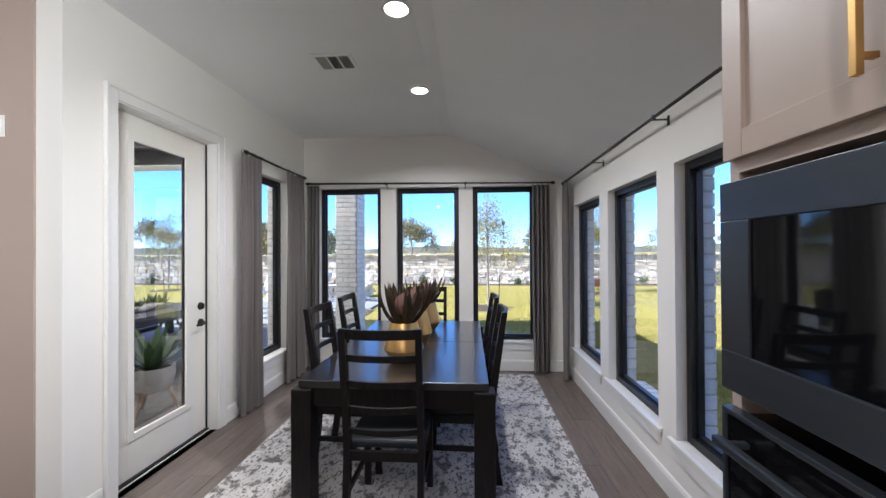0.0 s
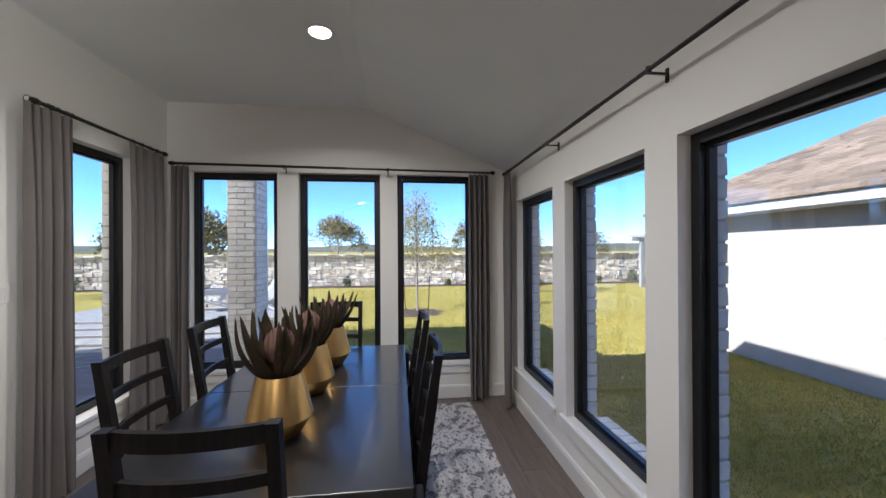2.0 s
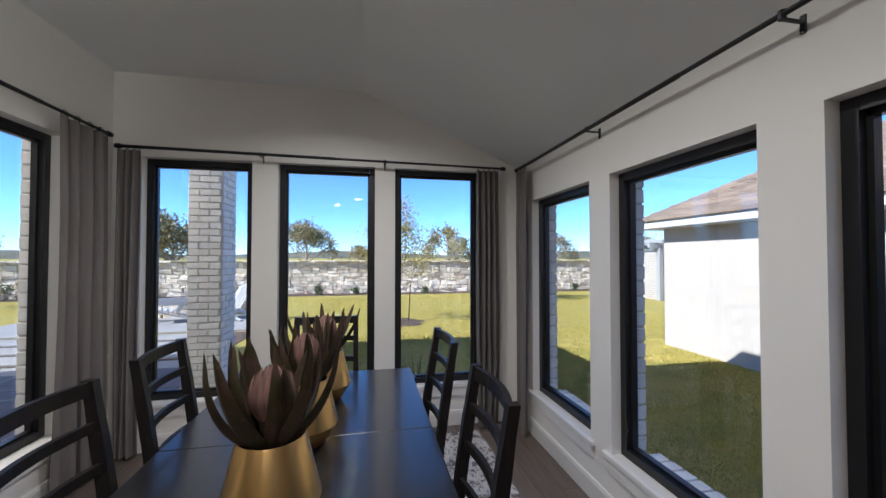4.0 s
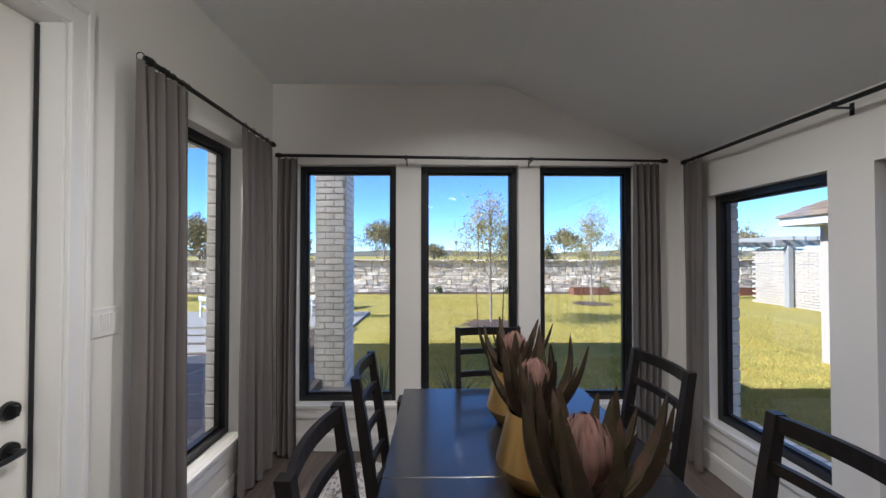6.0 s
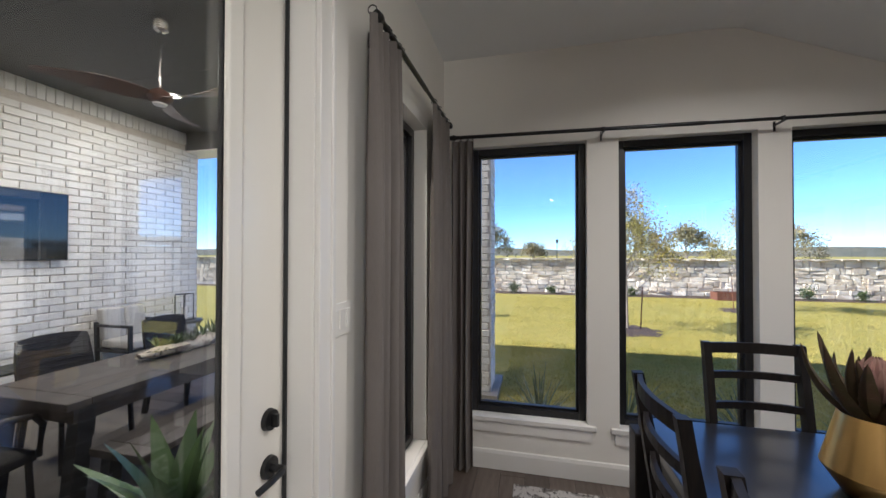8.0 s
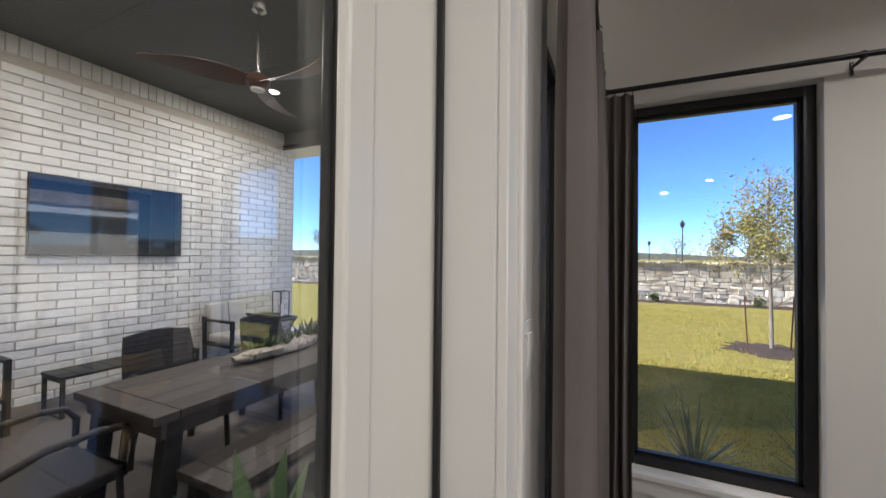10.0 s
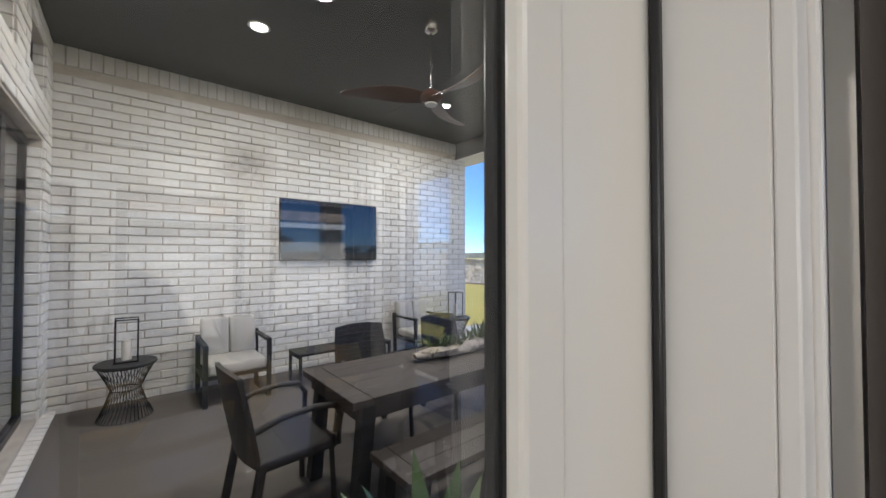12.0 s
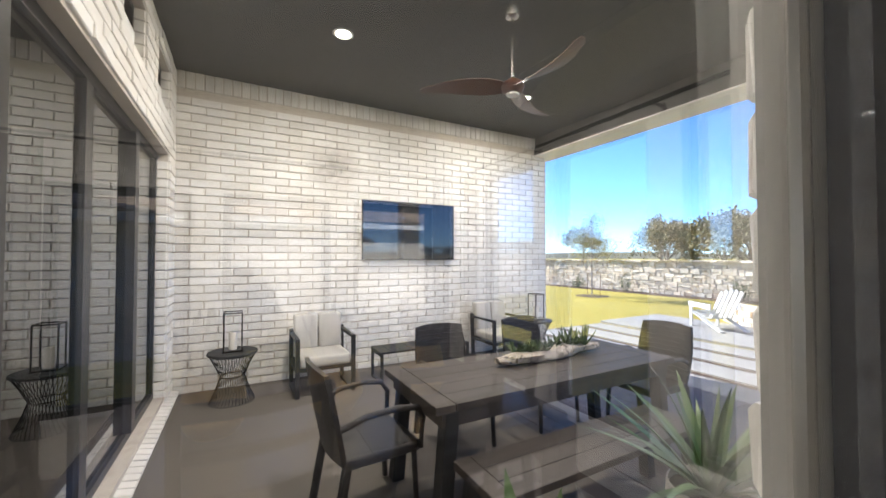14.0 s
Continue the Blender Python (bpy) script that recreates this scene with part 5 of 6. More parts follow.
nh_wall = nh_part("wall", (NX, -14, GZ - 0.2), (NX + 11, NY, NTOP + 0.1), stucco_white, "white painted wall")
nh_part("soffit", (NX - 0.33, -14.3, NTOP + 0.06), (NX + 11.3, NY + 0.33, NTOP + 0.08), paint_white)
nh_part("fascia", (NX - 0.36, -14.3, NTOP + 0.075), (NX - 0.33, NY + 0.36, NTOP + 0.235), paint_white, "white fascia board")
nh_part("fascia", (NX - 0.33, NY + 0.33, NTOP + 0.075), (NX + 11.3, NY + 0.36, NTOP + 0.235), paint_white, "white fascia board")
# roof planes of overlapping shingle rows
EX, EY, EZ, PITCH = NX - 0.40, NY + 0.40, NTOP + 0.235, 0.56
verts, faces = [], []
rnd = random.Random(2)
row, run = 0.135, 5.6
rows_n = int(run / (row * 0.87))
for r in range(rows_n):
    s0, s1 = r * row * 0.87, (r + 1) * row * 0.87 + 0.015
    y_end = EY - s0
    y = y_end
    while y > -6:
        w = rnd.uniform(0.18, 0.42)
        ya, yb = y, max(-6, y - w)
        lift = rnd.uniform(0.008, 0.028)
        i = len(verts)
        yt = min(ya, EY - s1)
        verts += [(EX + s0, ya, EZ + s0 * PITCH + lift), (EX + s0, yb, EZ + s0 * PITCH + lift), (EX + s1, min(yb, yt), EZ + s1 * PITCH), (EX + s1, yt, EZ + s1 * PITCH),
                  (EX + s0, ya, EZ + s0 * PITCH - 0.02), (EX + s0, yb, EZ + s0 * PITCH - 0.02)]
        faces += [(i, i + 3, i + 2, i + 1), (i, i + 1, i + 5, i + 4)]
        y = yb
    x = EX + s0
    while x < EX + 9:
        w = rnd.uniform(0.18, 0.42)
        i = len(verts)
        verts += [(x, EY - s0, EZ + s0 * PITCH + 0.008), (x + w, EY - s0, EZ + s0 * PITCH + 0.008), (max(x + w, EX + s1), EY - s1, EZ + s1 * PITCH), (max(x, EX + s1), EY - s1, EZ + s1 * PITCH)]
        faces += [(i, i + 1, i + 2, i + 3)]
        x += w
verts = [(x - NX, y - NY, z - GZ) for x, y, z in verts]
roof = new("roof", raw_mesh("roof", verts, faces, shingle))
roof.parent = nh
tagged(roof, "brown asphalt shingle roof", kind="stuff")
bm = bmesh.new()
c = [bm.verts.new((a - NX, b - NY, EZ - 0.03 - GZ)) for a, b in ((EX, EY), (EX, -14.4), (EX + 11.6, -14.4), (EX + 11.6, EY))]
rg = [bm.verts.new((a - NX, b - NY, EZ - 0.03 + 5.6 * PITCH - GZ)) for a, b in ((EX + 5.6, EY - 5.6), (EX + 5.6, -9))]
bm.faces.new((c[0], c[1], rg[1], rg[0])), bm.faces.new((c[3], c[0], rg[0])), bm.faces.new((c[2], c[3], rg[0], rg[1])), bm.faces.new((c[1], c[2], rg[1])), bm.faces.new(c)
part("roof_deck", bm, shingle, nh, "brown shingle roof")

# own roofs, which cast the shade: hip over the dining room, gable of the house, patio roof
def loft(bm, loops):
    rings = [[bm.verts.new(p) for p in l] for l in loops]
    for u, v in zip(rings, rings[1:]):
        for k in range(len(u)):
            bm.faces.new((u[k], u[(k + 1) % len(u)], v[(k + 1) % len(u)], v[k]))
    bm.faces.new(rings[-1])


def oblong(x0, x1, y0, y1, z):
    return [(x0, y0, z), (x1, y0, z), (x1, y1, z), (x0, y1, z)]


bm = bmesh.new()
loft(bm, [oblong(-2.2, 1.64, 2.14, 5.32, 2.5), oblong(-2.2, 1.95, 2.14, 5.80, 2.5), oblong(-2.2, 1.95, 2.14, 5.80, 2.62), oblong(-2.15, 1.66, 2.14, 5.30, 3.22), oblong(-1.2, 0.2, 2.14, 3.6, 4.0)])
bmesh.ops.delete(bm, geom=[f for f in bm.faces if all(v.co.y < 2.15 for v in f.verts)], context="FACES_ONLY")
structure("roof_dining", bm, shingle, "brown shingle roof over the dining room", "roof")
bm = bmesh.new()
sec = [(2.25, 3.80), (2.25, 3.90), (-1.6, 6.0), (-6.0, 3.42), (-6.0, 3.32)]
va = [bm.verts.new((-9.5, y, z)) for y, z in sec]
vb = [bm.verts.new((2.1, y, z)) for y, z in sec]
bm.faces.new(va), bm.faces.new(vb[::-1])
for i in range(5):
    j = (i + 1) % 5
    bm.faces.new((va[i], va[j], vb[j], vb[i]))
structure("roof_main", bm, shingle, "brown shingle gable roof of the house", "roof")
bm = bmesh.new()
loft(bm, [oblong(PX - 0.85, -1.6, 2.26, 7.97, PZ + 0.202), oblong(PX - 0.85, -1.6, 2.26, 7.97, PZ + 0.21), oblong(PX + 1.5, -3.4, 2.26, 5.8, PZ + 1.2)])
structure("roof_patio", bm, shingle, "brown shingle roof over the patio", "roof")


# ---- trees ----
def limbs(bm, p, d, length, r, depth, rnd, tips, spread=0.55, seg=6):
    """A limb that bends, tapers and forks; tips collects the outer twigs."""
    pts, q, dd = [p], Vector(p), Vector(d).normalized()
    n = 4
    for i in range(n):
        dd = (dd + Vector((rnd.gauss(0, 0.10), rnd.gauss(0, 0.10), rnd.gauss(0.03, 0.06)))).normalized()
        q = q + dd * (length / n)
        pts.append(q.copy())
    tube(bm, pts, r, seg if depth > 1 else 4, [1 - 0.45 * i / n for i in range(n + 1)])
    if depth <= 0:
        tips.extend(pts[1:])
        return
    if depth <= 2:
        tips.extend(pts[2:])
    k = rnd.choice((2, 3, 3))
    for i in range(k):
        a = rnd.uniform(0, 6.28)
        side = dd.cross(Vector((math.cos(a), math.sin(a), 0.3))).normalized()
        limbs(bm, pts[-1] if i else pts[-2], (dd + side * rnd.uniform(spread * 0.6, spread * 1.4)).normalized(), length * rnd.uniform(0.62, 0.82), r * 0.55, depth - 1, rnd, tips, spread, seg)


def leaf_mesh(name, centres, n, spread, size, mat, seed, flat=1.0):
    g = np.random.default_rng(seed)
    c = np.array([tuple(p) for p in centres])[g.integers(0, len(centres), n)] + g.normal(0, spread, (n, 3)) * np.array((1, 1, flat))
    u, v = g.normal(size=(n, 3)), g.normal(size=(n, 3))
    u /= np.linalg.norm(u, axis=1)[:, None]
    v = np.cross(u, v)
    v /= np.linalg.norm(v, axis=1)[:, None]
    s = size * g.uniform(0.6, 1.3, (n, 1))
    verts = np.empty((n * 4, 3))
    verts[0::4], verts[1::4], verts[2::4], verts[3::4] = c - u * s, c + v * s * 0.5, c + u * s, c - v * s * 0.5
    return raw_mesh(name, verts.tolist(), np.arange(n * 4).reshape(-1, 4).tolist(), mat)


def tree(name, label, x, y, height, seed, leaves, leaf_size, mat, spread, trunk, limb_r, clear, group="", fork=0.55, depth=3, first=7, low=0.35, z=GZ, reach=0.36, sparse_top=False):
    rnd = random.Random(seed)
    t = thing(name, label, "tree", (x, y, z), group)
    bm = bmesh.new()
    pts = [(0.04 * math.sin(3 * f + seed) * height * 0.1, 0.03 * math.cos(4 * f + seed) * height * 0.1, f * height * trunk) for f in [i / 8 for i in range(9)]]
    tube(bm, pts, limb_r, 10, [1.25 - 0.7 * i / 8 for i in range(9)])
    part("trunk", bm, bark, t, "", True)
    bm = bmesh.new()
    tips = []
    for k in range(first):
        f = clear + (1 - clear) * k / max(1, first - 1)
        p = Vector(pts[min(8, int(f * 8))])
        a = k * 2.4 + rnd.uniform(-0.4, 0.4)
        d = Vector((math.cos(a), math.sin(a), low + 1.3 * f * f))
        limbs(bm, p, d, height * (1 - trunk * f) * reach, limb_r * 0.42, depth - 1, rnd, tips, fork, 5)
    part("limbs", bm, bark, t, "", True)
    if sparse_top:
        tips = [p for p in tips if rnd.random() < 1.35 - 1.5 * p.z / height]
    crown = new("crown", leaf_mesh("crown", tips, leaves, spread, leaf_size, mat, seed))
    crown.parent = t
    return t, tips


young = "young staked tree with thin yellowing autumn leaves"


def young_tree(x, y, h, seed):
    t, _ = tree("young_tree", young, x, y, h, seed, 6000, 0.027, young_leaf, 0.15, 0.80, 0.026, 0.32, "young trees in the lawn", 0.55, 4, 20, 0.75, reach=0.23, sparse_top=True)
    g = np.random.default_rng(seed)
    bm = bmesh.new()
    n = 28
    r = [0.72 + 0.10 * math.sin(3 * k) + 0.06 * math.cos(5 * k) for k in range(n)]
    c = bm.verts.new((0, 0, 0.06))
    ringv = [bm.verts.new((r[k] * math.cos(k * 2 * math.pi / n), r[k] * math.sin(k * 2 * math.pi / n), 0.004)) for k in range(n)]
    for k in range(n):
        bm.faces.new((c, ringv[k], ringv[(k + 1) % n]))
    m = tagged(new("mulch_bed", mesh_of("mulch_bed", bm, mulch)), "round bed of dark bark mulch round a tree", "mulch bed", "mulch beds in the lawn")
    m.location = (x, y, GZ)
    pts = np.stack([g.uniform(-0.7, 0.7, 500), g.uniform(-0.7, 0.7, 500), np.full(500, GZ + 0.035)], 1)
    for sx in (-0.32, 0.32):
        st = thing("tree_stake", "thin dark metal stake beside a young tree", "stake", (x + sx, y + 0.1, GZ), "tree stakes")
        bm = bmesh.new()
        rod(bm, (0, 0, 0), (sx * 0.15, 0, 1.0), 0.014, 0.012, 8)
        part("post", bm, rust_steel, st)


young_tree(0.71, 11.7, 3.9, 21)
young_tree(5.0, 15.7, 4.1, 23)
young_tree(-13.5, 16.5, 4.2, 29)

oak = "spreading live oak standing beyond the garden wall"
for x, y, h, s, lv in ((-9.0, 60, 7.4, 31, 5200), (12.5, 60, 6.8, 33, 5200), (-34, 55, 7.5, 35, 5200), (-22, 46, 6.6, 36, 4200), (-29, 48, 6.0, 37, 4200), (-1.5, 75, 4.2, 38, 2200), (21, 66, 6.4, 39, 4200), (-16.5, 38, 5.4, 40, 3600), (36, 70, 6.5, 41, 3600), (45, 58, 6.0, 42, 3200), (-52, 60, 8, 43, 4200), (-44, 30, 5.5, 44, 3200), (-62, 42, 7.5, 45, 3200)):
    tree("oak_tree", oak, x, y, h * 1.12, s, lv, 0.17, oak_leaf, 0.40, 0.42, 0.20, 0.45, "oaks beyond the wall", 0.75, 4, 8, 0.25, z=-0.6)
bare = "bare winter tree with fine twigs beyond the wall"
for x, y, h, s in ((5.5, 26, 4.2, 51), (1.4, 30, 3.6, 52), (26, 32, 4.0, 53), (31, 36, 4.0, 54), (-27, 25, 4.4, 55)):
    tree("bare_tree", bare, x, y, h, s, 500, 0.05, young_leaf, 0.2, 0.6, 0.05, 0.35, "bare trees beyond the wall", 0.5, 4, 9, 0.8, reach=0.26)

# distant scrub hills
bm = bmesh.new()
prev = None
for k in range(141):
    a = math.radians(-20 + k * 220 / 140)
    d = 420
    hz = 6 + 4.5 * noise.noise(Vector((k * 0.09, 1, 2))) + 1.2 * noise.noise(Vector((k * 0.9, 4, 2)))
    q = [bm.verts.new((d * math.cos(a), d * math.sin(a), -2)), bm.verts.new(((d + 60) * math.cos(a), (d + 60) * math.sin(a), hz)), bm.verts.new(((d + 240) * math.cos(a), (d + 240) * math.sin(a), -2))]
    if prev:
        bm.faces.new((prev[0], q[0], q[1], prev[1])), bm.faces.new((prev[1], q[1], q[2], prev[2]))
    prev = q
structure("backdrop", bm, far_scrub, "low brown-green scrub hills on the horizon", "hills")

# pavers, fire-pit wall, loungers
PAVERS = [(-8.6, -2.9, 8.05 + k * 0.78, 8.62 + k * 0.78) for k in range(4)]
for k, (x0, x1, y0, y1) in enumerate(PAVERS):
    bm = bmesh.new()
    box(bm, (x0, y0, GZ - 0.05), (x1 - 0.25 * k, y1, GZ + 0.035))
    soften(bm, 0.006, 1)
    tagged(new("paver", mesh_of("paver", bm, concrete)), "large pale concrete stepping slab set in gravel", "paver", "stepping slabs off the patio")
bm = bmesh.new()
box(bm, (-8.7, 7.6, GZ - 0.06), (-2.6, 11.1, GZ + 0.012))
structure("gravel_bed", bm, mulch, "dark gravel between the slabs", "gravel")
bm = bmesh.new()
box(bm, (-8.8, 11.2, GZ - 0.05), (-2.75, 13.6, GZ + 0.05))
soften(bm, 0.01, 1)
structure("pavement", bm, concrete, "pale concrete lounging terrace", "pavement")
fw = thing("fire_pit_wall", "low curved limestone seat wall on the terrace", "seat wall", (-5.6, 14.6, GZ))
rnd = random.Random(9)
for c in range(4):
    for k in range(13):
        a = math.radians(195 + k * 11.5 + (c % 2) * 5)
        bm = bmesh.new()
        box(bm, (-0.19 + rnd.uniform(-0.02, 0.02), -0.15, 0), (0.19 + rnd.uniform(-0.02, 0.02), 0.15, 0.125))
        soften(bm, 0.012, 1)
        ob = part("stone", bm, limestone, fw)
        ob.matrix_basis = pose(2.0 * math.cos(a), 2.0 * math.sin(a) + 0.9, c * 0.13, 0, 0, math.degrees(a) + 90)


def lounger(x, y, turn):
    t = thing("adirondack_chair", "white slatted garden chair reclining on the terrace", "garden chair", (x, y, GZ + 0.051), "white garden chairs", turn)
    for k in range(5):
        bm = bmesh.new()
        yy = -0.26 + k * 0.107
        beam(bm, (-0.28, yy + 0.045, 0.26), (-0.68, yy + 0.045, 0.95 - 0.03 * abs(k - 2)), 0.095, 0.02, (0, 1, 0))
        part("back_slat", bm, paint_white, t)
    for k in range(5):
        bm = bmesh.new()
        beam(bm, (-0.26 + k * 0.12, -0.28, 0.26 + k * 0.025), (-0.26 + k * 0.12, 0.28, 0.26 + k * 0.025), 0.10, 0.02)
        part("seat_slat", bm, paint_white, t)
    for sy in (-1, 1):
        bm = bmesh.new()
        beam(bm, (0.26, sy * 0.31, 0), (0.26, sy * 0.31, 0.52), 0.09, 0.025, (0, 1, 0))
        part("leg", bm, paint_white, t)
        bm = bmesh.new()
        beam(bm, (-0.75, sy * 0.28, 0.02), (0.28, sy * 0.28, 0.36), 0.025, 0.11, (0, 1, 0))
        part("stringer", bm, paint_white, t)
        bm = bmesh.new()
        beam(bm, (-0.46, sy * 0.33, 0.53), (0.32, sy * 0.33, 0.53), 0.12, 0.022, (0, 1, 0))
        part("armrest", bm, paint_white, t)


lounger(-3.9, 12.9, 160)
lounger(-5.2, 12.6, 200)
lounger(-6.9, 12.7, 150)

# pergola in the neighbour's yard
pg = thing("pergola", "grey timber garden pergola on square posts", "pergola", (11.3, 14.6, GZ))
for x in (0, 2.6):
    for y in (0, 2.6):
        bm = bmesh.new()
        box(bm, (x - 0.08, y - 0.08, 0), (x + 0.08, y + 0.08, 2.15))
        part("post", bm, pergola_grey, pg)
for y in (0, 2.6):
    bm = bmesh.new()
    box(bm, (-0.5, y - 0.05, 2.1), (3.1, y + 0.05, 2.3))
    part("beam", bm, pergola_grey, pg)
for k in range(9):
    bm = bmesh.new()
    x = -0.3 + k * 0.4
    box(bm, (x - 0.03, -0.5, 2.3), (x + 0.03, 3.1, 2.42))
    part("rafter", bm, pergola_grey, pg)

# lamp posts beyond the wall
for x, y, h in ((5.6, 60, 5.6), (3.4, 85, 4.0)):
    sp = thing("street_lamp", "slender dark street lamp beyond the wall", "street lamp", (x, y, GZ), "street lamps")
    bm = bmesh.new()
    rod(bm, (0, 0, 0), (0, 0, h), 0.09, 0.06, 10)
    part("pole", bm, charcoal_metal, sp)
    bm = bmesh.new()
    lathe(bm, [(0.0, h), (0.18, h + 0.05), (0.28, h + 0.5), (0.36, h + 0.55), (0.05, h + 0.95), (0.0, h + 1.1)], 12)
    part("lantern_head", bm, charcoal_metal, sp)

# planting against the house and the wall
for i, (x, y, s) in enumerate(((-1.30, 6.35, 0.55), (-0.45, 6.45, 0.6), (0.55, 6.3, 0.6), (1.25, 6.1, 0.45))):
    spiky_plant(x, y, GZ, 46, s, 0.011, 60 + i, "yucca", "grey-green spiky yucca by the house wall", yucca_leaf, (0.25, 1.45), -0.4)
for i, (x, s) in enumerate(((-9.2, 0.55), (-5.6, 0.28), (-2.2, 0.3), (-0.6, 0.24), (2.6, 0.25), (7.2, 0.3), (8.8, 0.3), (12.4, 0.4), (15, 0.35), (-14, 0.5), (-17, 0.4), (10.5, 0.24))):
    sh = thing("shrub", "small dusty green shrub at the garden wall", "shrub", (x, WY - 0.5, GZ), "shrubs along the garden wall")
    g = np.random.default_rng(80 + i)
    pts = [Vector(p) for p in (g.normal(0, 0.35 * s, (40, 3)) * np.array((1.1, 0.8, 1)) + np.array((0, 0, s * 0.75)))]
    bm = bmesh.new()
    for p in pts[:14]:
        tube(bm, [(0, 0, 0), tuple(Vector((p.x * 0.5, p.y * 0.5, abs(p.z) * 0.6))), tuple(Vector((p.x, p.y, abs(p.z))))], 0.008, 4)
    part("twigs", bm, bark, sh)
    lv = new("foliage", leaf_mesh("foliage", [Vector((p.x, p.y, abs(p.z))) for p in pts], 500, 0.10 * s + 0.03, 0.035, shrub_leaf, 80 + i))
    lv.parent = sh
bm = bmesh.new()
box(bm, (-40, WY - 0.9, GZ - 0.05), (40, WY + 0.05, GZ + 0.012))
structure("planting_bed", bm, mulch, "mulched bed along the garden wall", "bed")
for x, y, l in ((6.2, 18.9, 1.6), (13.6, 18.6, 2.0)):
    pb = thing("steel_planter", "low rusted steel planter trough near the wall", "planter", (x, y, GZ), "rusted steel troughs")
    bm = bmesh.new()
    for lo, hi in (((-l / 2, -0.3, 0), (l / 2, -0.28, 0.3)), ((-l / 2, 0.28, 0), (l / 2, 0.3, 0.3)), ((-l / 2, -0.28, 0), (-l / 2 + 0.02, 0.28, 0.3)), ((l / 2 - 0.02, -0.28, 0), (l / 2, 0.28, 0.3))):
        box(bm, lo, hi)
    part("trough", bm, rust_steel, pb)
    bm = bmesh.new()
    box(bm, (-l / 2 + 0.02, -0.28, 0), (l / 2 - 0.02, 0.28, 0.24))
    part("soil", bm, soil, pb)
# fence far to the west
fence = thing("fence", "weathered wooden board fence west of the garden", "fence", (-24, 9, GZ))
bm = bmesh.new()
box(bm, (-0.03, -6.0, 0.3), (0.0, 11, 0.38)), box(bm, (-0.03, -6.0, 1.3), (0.0, 11, 1.38))
part("rail", bm, fence_wood, fence)
board = bmesh.new()
box(board, (0.001, -0.068, 0), (0.02, 0.068, 1.7))
board = mesh_of("board", board, fence_wood)
for k in range(118):
    ob = new("board", board)
    ob.parent = fence
    ob.location = (0, -6 + k * 0.144, 0)

# ---- pieces: bricks, stones, planks ----
def chamfered(name, l, d, h, mat, seed, c=0.006, rough=0.002):
    """A block of l x d x h about its centre with worn edges."""
    bm = bmesh.new()
    box(bm, (-l / 2, -d / 2, -h / 2), (l / 2, d / 2, h / 2))
    bmesh.ops.bevel(bm, geom=bm.edges[:], offset=c, segments=1, affect="EDGES")
    r = random.Random(seed)
    for v in bm.verts:
        v.co += Vector((r.uniform(-rough, rough), r.uniform(-rough, rough) * 0.7, r.uniform(-rough, rough)))
    return mesh_of(name, bm, mat)


JOINT = 0.0125
whole = [chamfered("brick", BRICK - JOINT, 0.030, COURSE - JOINT, white_brick, s, 0.005, 0.0028) for s in range(5)]
stack = [chamfered("brick", 0.095, 0.030, COURSE - JOINT, white_brick, 20 + s, 0.005, 0.0028) for s in range(3)]
soldier = [chamfered("brick", COURSE - JOINT, 0.030, 0.19, white_brick, 30 + s, 0.005, 0.0028) for s in range(3)]


def joined(name, items, material, parent, label=""):
    """items: (mesh, matrix). All in one mesh."""
    verts, faces = [], []
    for me, m in items:
        base = len(verts)
        verts += [tuple(m @ v.co) for v in me.vertices]
        faces += [tuple(base + i for i in p.vertices) for p in me.polygons]
    ob = new(name, raw_mesh(name, verts, faces, material))
    ob.parent = parent
    return tagged(ob, label, kind="stuff")


